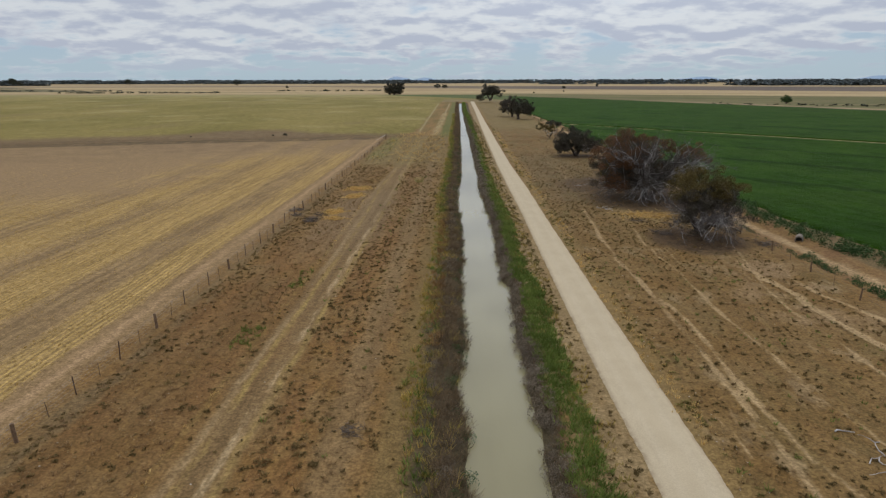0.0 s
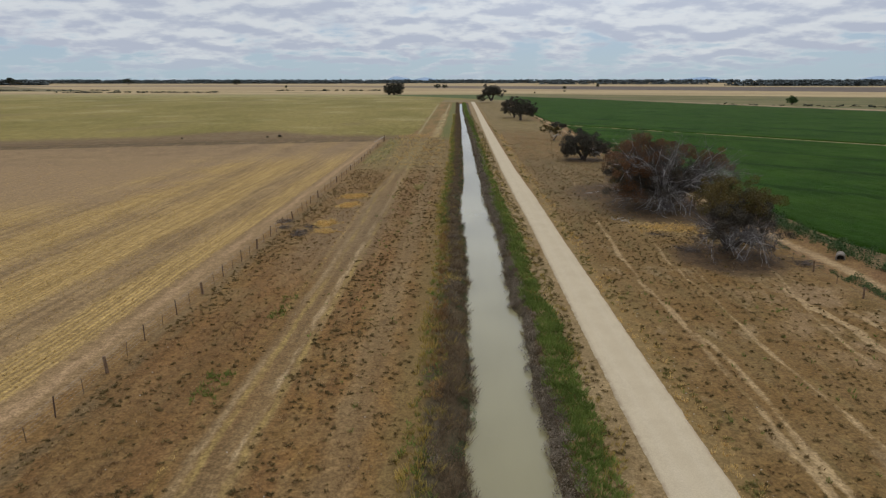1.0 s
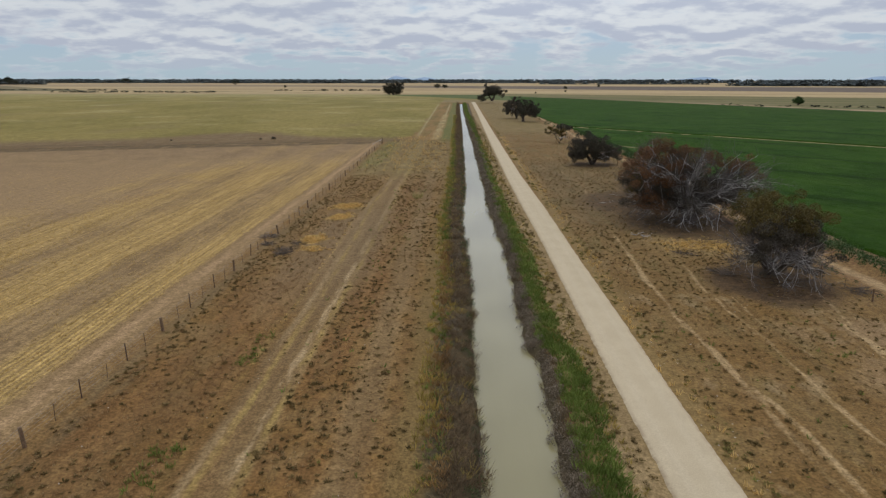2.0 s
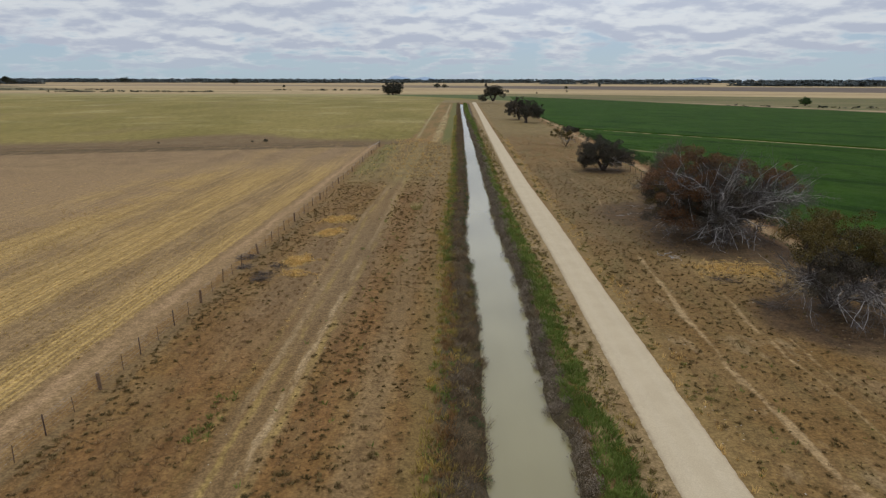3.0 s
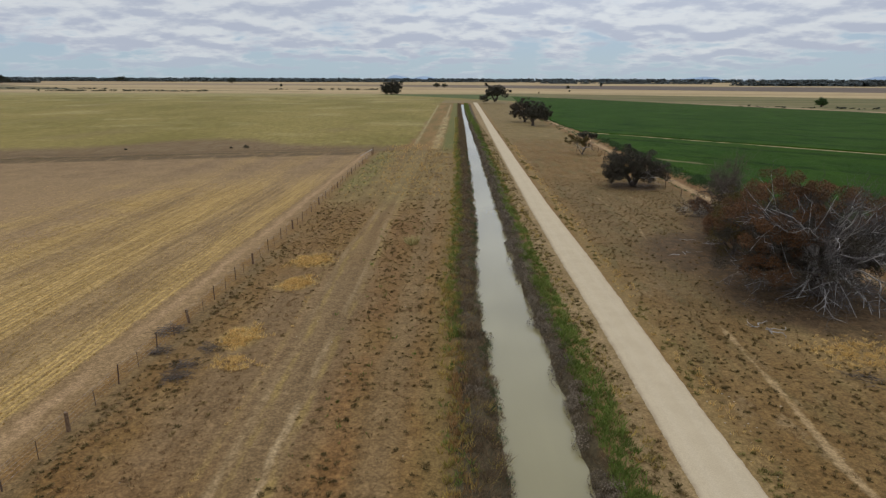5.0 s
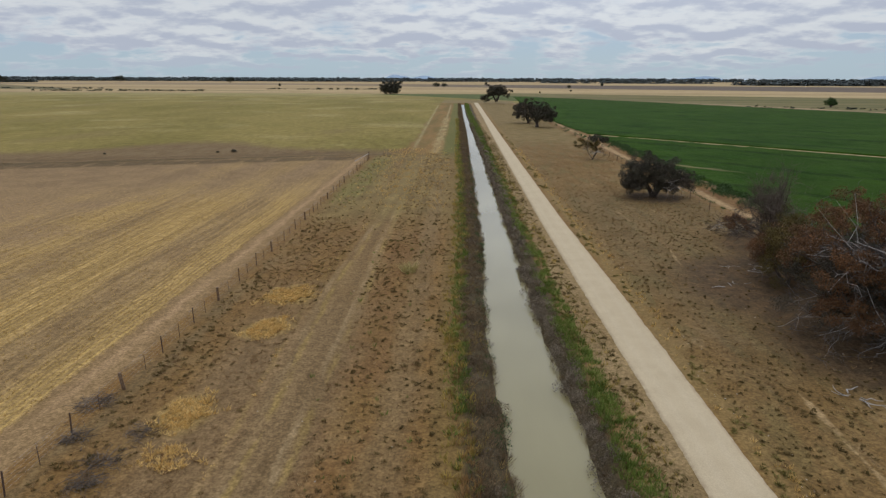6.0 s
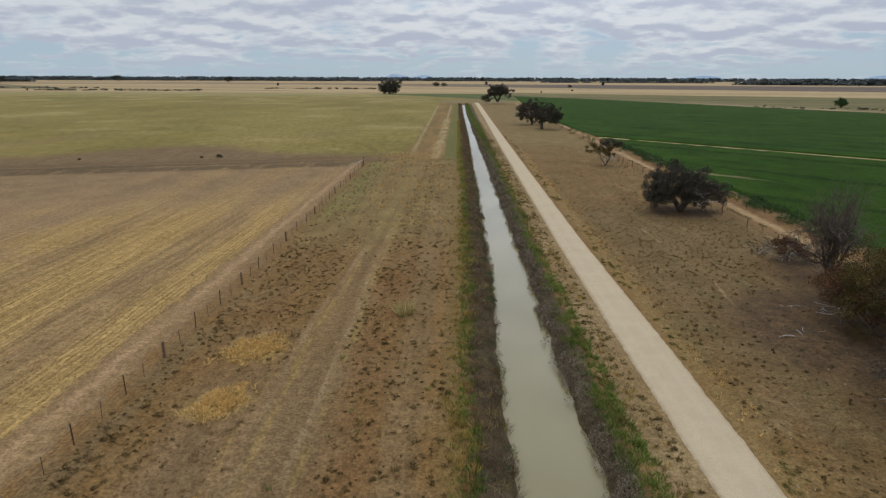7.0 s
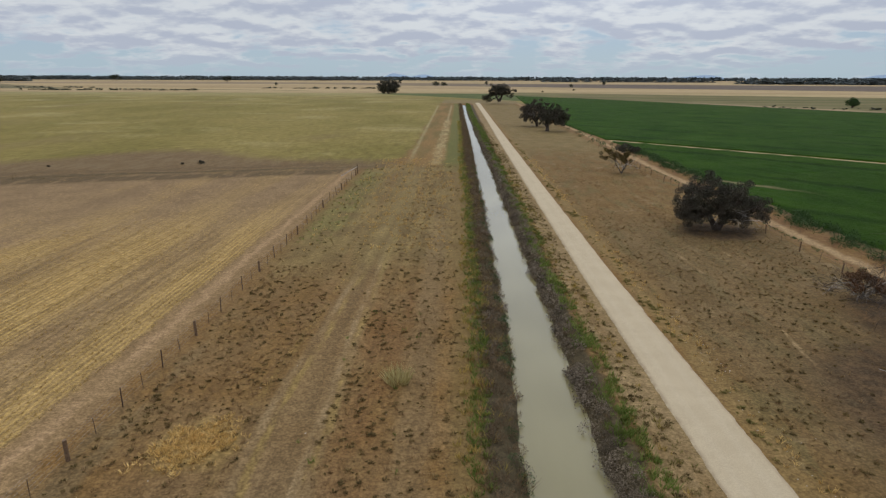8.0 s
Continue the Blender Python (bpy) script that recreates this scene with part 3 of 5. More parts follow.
M_PALEGRASS = plain("pale green grass", ((0.29, 0.235, 0.085), (0.53, 0.44, 0.20)), 1.0, 0.9, tint=True)
M_OLIVE = plain("olive roadside weeds", ((0.105, 0.092, 0.024), (0.225, 0.18, 0.055)), 1.0, 0.9, tint=True)
M_REED = plain("brown bank reeds", ((0.09, 0.06, 0.034), (0.215, 0.145, 0.078)), 1.0, 0.9, tint=True)
M_SHRUB = plain("grey bank shrubs", ((0.068, 0.052, 0.036), (0.25, 0.195, 0.138)), 1.0, 0.9, tint=True)
M_GREENBUSH = plain("dark green weed bushes", ((0.022, 0.055, 0.013), (0.068, 0.112, 0.034)), 1.0, 0.85, tint=True)
M_STONE = plain("pale stones", ((0.30, 0.25, 0.19), (0.52, 0.46, 0.38)), 5.0, 0.9)
M_CONCRETE = plain("stained concrete", ((0.14, 0.115, 0.09), (0.24, 0.20, 0.16)), 4.0, 0.9)
# near-black colour that stands for the shade in the pipe
M_PIPE_SHADE = plain("painted pipe shade", ((0.012, 0.010, 0.008), (0.03, 0.025, 0.02)), 4.0, 0.9)
# the hill's pale blue is air haze put into the base colour
M_HAZED_HILL = plain("distant hill", ((0.27, 0.35, 0.45), (0.30, 0.38, 0.48)), 0.004, 1.0, spec=0.0)

# ---- the lie of the land ----
rng = np.random.default_rng(7)
CANAL_LEFT = ((-200, 0.4), (22, 0.42), (28, 0.5), (32, -0.05), (36, 0.05), (40, 0.42), (48, 0.2), (56, 0.2), (64, 0.35), (78, 0.0), (92, -0.5),
              (102, -0.42), (116, 0.05), (130, -0.1), (168, 0.0), (200, -0.45), (255, -0.45), (370, -1.3), (480, -1.7), (520, -1.7))
CANAL_RIGHT = ((-200, 4.4), (28, 4.45), (42, 4.3), (47, 4.52), (52, 4.6), (54, 4.1), (60, 4.0), (70, 4.3), (82, 4.2), (92, 3.8), (100, 3.6),
               (121, 3.7), (128, 3.45), (150, 3.4), (190, 3.2), (250, 2.4), (370, 0.7), (480, 0.6), (520, 0.4))
ROAD_LEFT = ((-200, 9.1), (25, 9.05), (35, 8.75), (60, 8.6), (85, 8.5), (105, 8.15), (130, 7.95), (180, 7.9), (240, 7.9), (350, 8.3), (500, 8.0), (525, 7.6))
ROAD_RIGHT = ((-200, 12.5), (25, 12.4), (45, 12.1), (75, 11.75), (100, 11.65), (130, 11.1), (180, 11.0), (250, 11.0), (350, 11.1), (500, 11.4), (525, 11.2))
WATER_Z = -0.6


def along(knots, y):
    ys, xs = zip(*knots)
    return np.interp(y, ys, xs)


def ripple(y, seed, size):
    y = np.asarray(y, float)
    return size * (np.sin(y * 1.9 + seed) * 0.5 + np.sin(y * 0.83 + seed * 2.3) * 0.8 + np.sin(y * 3.7 + seed * 5.1) * 0.3)


def canal_edges(y):
    return along(CANAL_LEFT, y) + ripple(y, 1.0, 0.09), along(CANAL_RIGHT, y) + ripple(y, 4.0, 0.11)


def smooth01(t):
    t = np.clip(t, 0, 1)
    return t * t * (3 - 2 * t)


def relief(x, y):
    return (0.05 * np.sin(x * 0.41 + 1.3) * np.sin(y * 0.23) + 0.035 * np.sin(x * 0.9 + y * 0.37) + 0.02 * np.sin(x * 2.1 - y * 1.3 + 2)) * smooth01((60 - np.abs(x)) / 20) * smooth01((300 - y) / 60) * (1 - smooth01((x - 6.6) / 1.0) * smooth01((14.0 - x) / 1.2))


def ground_z(x, y):
    x, y = np.asarray(x, float), np.asarray(y, float)
    left, right = canal_edges(y)
    out = np.maximum(left - x, x - right)
    bank = np.where(out > 0, WATER_Z + (0.12 - WATER_Z) * smooth01(out / 1.1) - 0.12 * smooth01((out - 1.1) / 1.8),
                    WATER_Z - 0.6 * smooth01(-out / 1.2))
    bank = bank * smooth01((500 - y) / 6)
    ditch = -0.3 * smooth01((x - 35.0) / 1.5) * smooth01((40.2 - x) / 1.5) * smooth01((y - 30) / 20) * smooth01((230 - y) / 30)
    return bank + ditch + relief(x, y) * smooth01((out - 1.0) / 1.5)


def mesh_from(name, verts, faces, smooth=False, tint=None, attribute="tint"):
    """A mesh from arrays; faces all have the same number of corners."""
    verts, faces = np.asarray(verts, np.float32), np.asarray(faces, np.int32)
    me = bpy.data.meshes.new(name)
    me.vertices.add(len(verts))
    me.vertices.foreach_set("co", verts.ravel())
    n, k = faces.shape
    me.loops.add(n * k)
    me.loops.foreach_set("vertex_index", faces.ravel())
    me.polygons.add(n)
    me.polygons.foreach_set("loop_start", np.arange(0, n * k, k, dtype=np.int32))
    me.polygons.foreach_set("use_smooth", np.full(n, smooth))
    if tint is not None:
        layer = me.attributes.new(attribute, "FLOAT", "POINT")
        layer.data.foreach_set("value", np.asarray(tint, np.float32))
    me.update(calc_edges=True)
    return me


def grid_faces(rows, cols):
    i = np.arange(rows - 1)[:, None] * cols + np.arange(cols - 1)[None, :]
    i = i.ravel()
    return np.stack([i, i + 1, i + cols + 1, i + cols], 1)


def part(name, me, mat, parent=None, label=""):
    ob = new(name, me)
    if not me.materials:
        me.materials.append(mat)
    if parent is not None:
        ob.parent = parent
    return tagged(ob, label)


def build_ground():
    ys = np.concatenate([[-2500, -900, -300, -120, -60, -30, -10, 5], np.arange(12, 132, 0.5), np.arange(132, 260, 1.0), np.arange(260, 505, 4.0),
                         [508, 540, 600, 680, 760, 860, 1000, 1200, 1500, 1900, 2400, 3000, 3800, 5000, 7000]])
    outer_l = np.concatenate([[-7000, -4000, -2200, -1200, -700, -400, -250, -170, -140], np.arange(-120, -64, 2.0), np.arange(-64, -5.4, 1.0)])
    outer_r = np.concatenate([np.arange(8.2, 13.6, 0.8), np.arange(14.0, 34.0, 0.28), np.arange(34.2, 44, 0.8), [46, 50, 56, 65, 80, 110, 160, 240, 400, 700, 1200, 2200, 4000, 7000]])
    left, right = canal_edges(ys)
    inner = [left - 3.0, left - 2.4, left - 1.7, left - 1.1, left - 0.7, left - 0.35, left, left + 0.5, left + 1.1, (left + right) / 2,
             right - 1.1, right - 0.5, right, right + 0.35, right + 0.7, right + 1.1, right + 1.7, right + 2.4]
    X = np.column_stack([np.tile(outer_l, (len(ys), 1)), *inner, np.tile(outer_r, (len(ys), 1))])
    Y = np.repeat(ys[:, None], X.shape[1], 1)
    Z = ground_z(X, Y)
    faces = grid_faces(*X.shape)
    me = mesh_from("ground", np.stack([X, Y, Z], -1).reshape(-1, 3), faces, True)
    trail = np.full(X.shape, -4.0)
    for knots, y0, y1, half, much in TRAILS:
        ends = np.maximum(y0 - Y, 0) + np.maximum(Y - y1, 0) * 0.04
        trail = np.maximum(trail, half * 1.3 - np.abs(X - along(knots, Y)) - ends - 0.25 * (1 - much))
    sway = 0.5 * np.sin(Y * 0.05) + 0.4 * np.sin(Y * 0.13 + X * 0.2)
    soil = along(((-400, 16.0), (-150, 20.0), (-100, 24.0), (-82, 40.0), (-66, 38.0), (-50, 20.0), (-28, 9.0), (0, 5.0)), X)
    for title, columns in (("lines", (X - along(TRACK_LEFT, Y), X - along(TRACK_RIGHT, Y), trail)), ("field", (along(SWATHES, X + sway), soil, soil * 0))):
        layer = me.attributes.new(title, "FLOAT_VECTOR", "POINT")
        layer.data.foreach_set("vector", np.stack(columns, -1).astype(np.float32).ravel())
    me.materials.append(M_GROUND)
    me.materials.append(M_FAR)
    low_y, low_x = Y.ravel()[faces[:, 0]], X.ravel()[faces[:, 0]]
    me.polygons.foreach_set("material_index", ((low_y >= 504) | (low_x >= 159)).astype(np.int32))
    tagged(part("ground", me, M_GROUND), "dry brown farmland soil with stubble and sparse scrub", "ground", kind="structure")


def build_water():
    ys = np.concatenate([[-200, -60], np.arange(0, 505, 2.0)])
    left, right = canal_edges(ys)
    X = np.column_stack([left - 0.5, left * 0.7 + right * 0.3, left * 0.3 + right * 0.7, right + 0.5])
    Y = np.repeat(ys[:, None], 4, 1)
    me = mesh_from("water", np.stack([X, Y, np.full_like(X, WATER_Z)], -1).reshape(-1, 3), grid_faces(*X.shape), True)
    tagged(part("water", me, M_WATER), "still milky green-grey water in a straight farm channel", "water", kind="structure")


def build_road():
    ys = np.concatenate([[-200, -60], np.arange(0, 140, 0.4), np.arange(140, 512, 1.5)])
    left = along(ROAD_LEFT, ys) + ripple(ys, 2.2, 0.016) + rng.normal(0, 0.022, len(ys))
    right = along(ROAD_RIGHT, ys) + ripple(ys, 6.1, 0.016) + rng.normal(0, 0.022, len(ys))
    s = np.array([0, 0.04, 0.14, 0.3, 0.5, 0.7, 0.86, 0.96, 1.0])
    X = left[:, None] + (right - left)[:, None] * s
    Y = np.repeat(ys[:, None], len(s), 1)
    base = ground_z(X[:, 4], ys)[:, None] * 0
    Z = base + np.array([-0.10, 0.065, 0.10, 0.115, 0.15, 0.115, 0.10, 0.065, -0.10])
    me = mesh_from("road", np.stack([X, Y, Z], -1).reshape(-1, 3), grid_faces(*X.shape), True, np.tile(s, len(ys)), "across")
    tagged(part("road", me, M_ROAD), "straight pale gravel farm road with faint wheel marks", "road", kind="structure")


build_ground()
build_water()
build_road()

# ---- crop field ----
def inside(poly, x, y):
    hit = np.zeros(x.shape, bool)
    for (x0, y0), (x1, y1) in zip(poly, poly[1:] + poly[:1]):
        if y0 == y1:
            continue
        cross = ((y0 > y) != (y1 > y)) & (x < (x1 - x0) * (y - y0) / (y1 - y0) + x0)
        hit ^= cross
    return hit


CROP_EDGE = ((-300, 60), (20, 53), (58, 46.2), (80, 43.2), (133, 42.2), (160, 42.3), (205, 42.6), (290, 38.6), (330, 37.5), (500, 42), (640, 50))


def crop_piece(label, low, high, step):
    """One part of the crop between two lines x + 1.05 y = low and high: a raised, uneven canopy with steep edges."""
    ks = np.concatenate([[low, low + 0.4], np.arange(low + 2, high - 1.5, step), [high - 0.4, high]])
    probe = np.arange(-400.0, 700.0, 0.5)
    near = along(CROP_EDGE, probe) + ripple(probe, 3.0, 0.22)
    start = np.interp(ks, near + 1.05 * probe, probe)
    x0 = np.interp(start, probe, near)
    x1 = np.minimum(640.0, (783.0 - ks / 1.05) / (1.735 - 1 / 1.05))
    x1 = np.maximum(x1, x0 + 1.0)
    t = np.concatenate([[0, 0.0008], np.linspace(0.003, 0.06, 30), np.linspace(0.07, 0.995, 46), [1.0]])
    X = x0[:, None] + (x1 - x0)[:, None] * t
    Y = (ks[:, None] - X) / 1.05
    Z = 0.30 + 0.05 * np.sin(X * 1.7 + Y * 0.6) + 0.04 * np.sin(X * 0.5 - Y * 1.1) + rng.normal(0, 0.03, X.shape)
    Z[:, 0] = Z[:, -1] = Z[0] = Z[-1] = -0.08
    me = mesh_from("crop", np.stack([X, Y, Z], -1).reshape(-1, 3), grid_faces(*X.shape), True)
    tagged(part("crop_field", me, M_CROP), label, "crop field", kind="stuff")


crop_piece("dense dark green crop beside the sandy lane", -150.0, 303.5, 1.2)
crop_piece("dense dark green crop beyond the pale track", 309.0, 740.0, 5.0)


# ---- scattered plants ----
def blades(n, spread, height, width, lean, seed):
    """A tuft of upright bent blades: each a triangle."""
    g = np.random.default_rng(seed)
    a = g.uniform(0, 2 * np.pi, n)
    r = spread * 0.45 * np.sqrt(g.uniform(0, 1, n))
    base = np.stack([r * np.cos(a), r * np.sin(a), np.full(n, -0.02)], 1)
    b = a + g.normal(0, 0.7, n)
    out = lean * g.uniform(0.2, 1.0, n)
    tip = base + np.stack([out * np.cos(b), out * np.sin(b), height * g.uniform(0.6, 1.0, n)], 1)
    c = g.uniform(0, 2 * np.pi, n)
    side = np.stack([np.cos(c), np.sin(c), np.zeros(n)], 1) * width / 2
    v = np.stack([base - side, base + side, tip], 1).reshape(-1, 3)
    return v, np.arange(3 * n).reshape(n, 3)


def leafball(n, radius, height, leaf, seed, floor=0.05):
    """A small bush: leaves turned every way within a low dome."""
    g = np.random.default_rng(seed)
    a = g.uniform(0, 2 * np.pi, n)
    u = g.uniform(floor, 1.0, n)
    r = radius * np.sqrt(1 - (u * 0.95) ** 2) * g.uniform(0.55, 1.08, n)
    c = np.stack([r * np.cos(a), r * np.sin(a), u * height * g.uniform(0.7, 1.05, n)], 1)
    d1 = g.normal(0, 1, (n, 3))
    d1 /= np.linalg.norm(d1, axis=1)[:, None]
    d2 = np.cross(d1, g.normal(0, 1, (n, 3)))
    d2 /= np.linalg.norm(d2, axis=1)[:, None]
    s = leaf * g.uniform(0.6, 1.3, n)[:, None]
    v = np.stack([c - d1 * s * 0.5 - d2 * s * 0.3, c + d1 * s * 0.5, c - d1 * s * 0.2 + d2 * s * 0.5], 1).reshape(-1, 3)
    return v, np.arange(3 * n).reshape(n, 3)


def tussock(seed):
    """A small rounded tuft: many short blades sprayed up and outwards from one crown."""
    g = np.random.default_rng(seed)
    n = 25
    a, up = g.uniform(0, 2 * np.pi, n), g.uniform(0.12, 1.0, n)
    way = np.stack([np.sqrt(1 - up ** 2) * np.cos(a), np.sqrt(1 - up ** 2) * np.sin(a), up], 1)
    base = way * np.array([0.10, 0.10, 0.0]) + g.normal(0, 0.05, (n, 3)) * np.array([1, 1, 0]) - np.array([0, 0, 0.03])
    tip = base + way * np.array([0.46, 0.46, 0.52]) * g.uniform(0.65, 1.15, n)[:, None]
    side = np.cross(way, g.normal(0, 1, (n, 3)))
    side *= 0.085 / np.linalg.norm(side, axis=1)[:, None]
    v = np.stack([base - side * 0.5, base * 0.45 + tip * 0.55 + side, tip], 1)
    squash = np.array([g.uniform(0.75, 1.25), g.uniform(0.75, 1.25), 1.0])
    return v.reshape(-1, 3) * squash, np.arange(3 * n).reshape(n, 3)


def scatter(name, label, category, protos, spots, mat, kind="stuff"):
    """spots: columns x, y, z, size, height factor, turn, tint. All plants of one kind in one mesh."""
    spots = np.asarray(spots, float)
    pick = rng.integers(0, len(protos), len(spots))
    if protos is BUSHES:
        pick = pick + len(BUSHES) * (spots[:, 1] > 105)
        protos = BUSHES + FAR_BUSHES
    vs, fs, ts, base = [], [], [], 0
    for k, (pv, pf) in enumerate(protos):
        s = spots[pick == k]
        if not len(s):
            continue
        c, n = np.cos(s[:, 5])[:, None], np.sin(s[:, 5])[:, None]
        x = s[:, 0:1] + s[:, 3:4] * (pv[:, 0] * c - pv[:, 1] * n)
        y = s[:, 1:2] + s[:, 3:4] * (pv[:, 0] * n + pv[:, 1] * c)
        z = s[:, 2:3] + (s[:, 3] * s[:, 4])[:, None] * pv[:, 2]
        vs.append(np.stack([x, y, z], -1).reshape(-1, 3))
        fs.append((pf[None] + (np.arange(len(s)) * len(pv))[:, None, None] + base).reshape(-1, 3))
        own = s[:, 6:7] + rng.uniform(-0.22, 0.22, (len(s), len(pv) // 3 + 1))
        ts.append(np.clip(np.repeat(own, 3, 1)[:, :len(pv)], 0, 1).ravel())
        base += len(s) * len(pv)
    me = mesh_from(name, np.concatenate(vs), np.concatenate(fs), False, np.concatenate(ts))
    return tagged(part(name, me, mat), label, category, kind=kind)


def clumpy(x, y, scale, seed):
    """Smooth patchiness between 0 and 1."""
    v = 0
    g = np.random.default_rng(seed)
    for k in range(5):
        a, p, s = g.uniform(0, np.pi), g.uniform(0, 6.28), scale * g.uniform(0.6, 1.7)
        v = v + np.sin((x * np.cos(a) + y * np.sin(a)) / s * 2 * np.pi + p)
    return 1 / (1 + np.exp(-v * 1.1))


def spots(n, x0, x1, y0, y1, size, patch=0, seed=0, height=(0.8, 1.2), near=0.0, tint=(0.0, 1.0)):
    """Random places in a strip, thinned by patchiness and, with near, with distance."""
    x = rng.uniform(x0, x1, n)
    y = y0 + (y1 - y0) * rng.uniform(0, 1, n) ** (1 + near)
    if patch:
        ok = rng.uniform(0, 1, n) < clumpy(x, y, patch, seed) * 0.75 + 0.2
        x, y = x[ok], y[ok]
    k = len(x)
    sizes = size[0] + (size[1] - size[0]) * rng.uniform(0, 1, k) ** 1.5
    return np.column_stack([x, y, ground_z(x, y), sizes, rng.uniform(*height, k), rng.uniform(0, 6.28, k), rng.uniform(*tint, k)])


TUFTS = [tussock(k) for k in range(6)]
GRASS = [blades(11, 0.7, 0.8, 0.10, 0.55, 20 + k) for k in range(5)]
REEDS = [blades(18, 1.1, 0.75, 0.05, 0.75, 40 + k) for k in range(5)]
BUSHES = [leafball(170, 0.6, 0.75, 0.085, 60 + k) for k in range(4)]
FAR_BUSHES = [leafball(80, 0.6, 0.75, 0.14, 64 + k) for k in range(4)]
STUBS = [(v * np.array([0.5, 1.7, 1.0]), f) for v, f in (blades(6, 0.60, 0.6, 0.14, 0.30, 80 + k) for k in range(5))]


def off_track(s):
    l, r = s[:, 0] - along(TRACK_LEFT, s[:, 1]), s[:, 0] - along(TRACK_RIGHT, s[:, 1])
    rut = (l > -0.95) & (r < 0.45)
    return s[~rut | (rng.uniform(0, 1, len(s)) < 0.06)]


def off_litter(s):
    keep = np.ones(len(s), bool)
    for cx, cy, r in LITTER_SHADE:
        keep &= (np.hypot(s[:, 0] - cx, s[:, 1] - cy) > r * rng.uniform(0.72, 1.0, len(s))) | (rng.uniform(0, 1, len(s)) < 0.12)
    return s[keep]


def build_verges():
    a = off_track(spots(6600, -22.2, -3.2, -12, 200, (0.16, 0.50), 16, 1, (0.8, 1.3)))
    b = spots(4200, -11.0, -3.6, -12, 130, (0.16, 0.48), 9, 2, (0.8, 1.3), near=0.3)
    c = spots(1100, -22.4, -19.6, -12, 130, (0.15, 0.50), 12, 3)
    d = spots(500, -22.5, -21.1, -12, 100, (0.15, 0.42), 7, 63, (0.7, 1.2), tint=(0.2, 0.8))
    a = np.concatenate([a, b, c, d])
    worn = smooth01((a[:, 0] + 19.2) / 1.5) * smooth01((-9.0 - a[:, 0]) / 1.5) * smooth01((a[:, 1] - 60) / 8) * smooth01((100 - a[:, 1]) / 8)
    sandy = smooth01((a[:, 0] + 7.4) / 0.6) * smooth01((-4.9 - a[:, 0]) / 0.6)
    a = a[rng.uniform(0, 1, len(a)) > np.maximum(np.maximum(worn * 0.9, sandy * 0.6), 0.65 * smooth01((a[:, 1] - 115) / 30))]
    scatter("scrub_tufts", "small dark scrub tufts dotted over the dry verge", "scrub", TUFTS, a, M_TUFT)
    a = spots(6500, 12.8, 33.5, -12, 230, (0.15, 0.45), 14, 4, (0.9, 1.4))
    b = spots(4200, 13.0, 32.0, -12, 90, (0.13, 0.42), 8, 5, (0.8, 1.3))
    b = np.concatenate([b, spots(3000, 13.0, 33.0, 66, 160, (0.14, 0.40), 9, 64, (0.9, 1.4)), spots(2200, 12.6, 33.5, 225, 480, (0.2, 0.5), 30, 9)])
    a = off_litter(np.concatenate([a, b]))
    for knots, y0, y1, half, much in TRAILS:
        near = (np.abs(a[:, 0] - along(knots, a[:, 1])) < half + 0.12) & (a[:, 1] > y0) & (a[:, 1] < y1)
        a = a[~near]
    a[:, 3] *= 1 - 0.45 * smooth01((a[:, 1] - 110) / 60)
    a[:, 6] = 1 - (1 - a[:, 6]) * (1 - 0.6 * smooth01((a[:, 1] - 110) / 60))
    scatter("scrub_tufts", "small dark scrub tufts on the dry ground by the trees", "scrub", TUFTS, a, M_TUFT)
    # tufts added to thicken the dark line of sheep and shadow
    x = rng.uniform(-150, -25, 500)
    y = 194 + 0.27 * (x + 28) + rng.normal(1, 2.0, 500) * (0.3 + 2.0 * clumpy(x, x * 0, 23, 77))
    a = np.column_stack([x, y, ground_z(x, y), rng.uniform(0.15, 0.42, 500), rng.uniform(0.5, 0.9, 500), rng.uniform(0, 6.28, 500), rng.uniform(0.3, 1.0, 500)])
    scatter("scrub_tufts", "dark low scrub added to fill the shadow line at the stubble edge", "scrub", TUFTS, a, M_TUFT)
    a = off_track(spots(6500, -22.0, -14.6, -12, 130, (0.18, 0.42), 13, 6, (0.4, 0.8)))
    b = spots(4500, -10.6, -4.0, -12, 200, (0.18, 0.42), 9, 7, (0.4, 0.8))
    c = spots(6000, 12.6, 33.0, -12, 200, (0.20, 0.42), 17, 8, (0.5, 0.9))
    scatter("dry_grass", "short red-brown dry grass on bare soil", "grass", GRASS, np.concatenate([a, b, off_litter(c)]), M_DRY)
    a = off_track(spots(7000, -22.0, -3.4, -12, 120, (0.10, 0.26), 7, 17, (0.5, 1.0)))
    b = spots(5500, 12.8, 33.0, -12, 110, (0.10, 0.26), 7, 18, (0.5, 1.0))
    scatter("dry_grass", "pale flecks of short dry grass", "grass", GRASS, np.concatenate([a, off_litter(b)]), M_FLECK)
    lots = []
    for line, x0, x1, n in ((TRACK_LEFT, -1.8, -1.3, 260), (TRACK_LEFT, -0.25, 0.25, 1100), (TRACK_RIGHT, 0.25, 0.75, 800)):
        s = spots(n, x0, x1, -12, 195, (0.16, 0.36), 10, int(40 + x0 * 10), (0.5, 0.8))
        s[:, 0] += along(line, s[:, 1])
        lots.append(s)
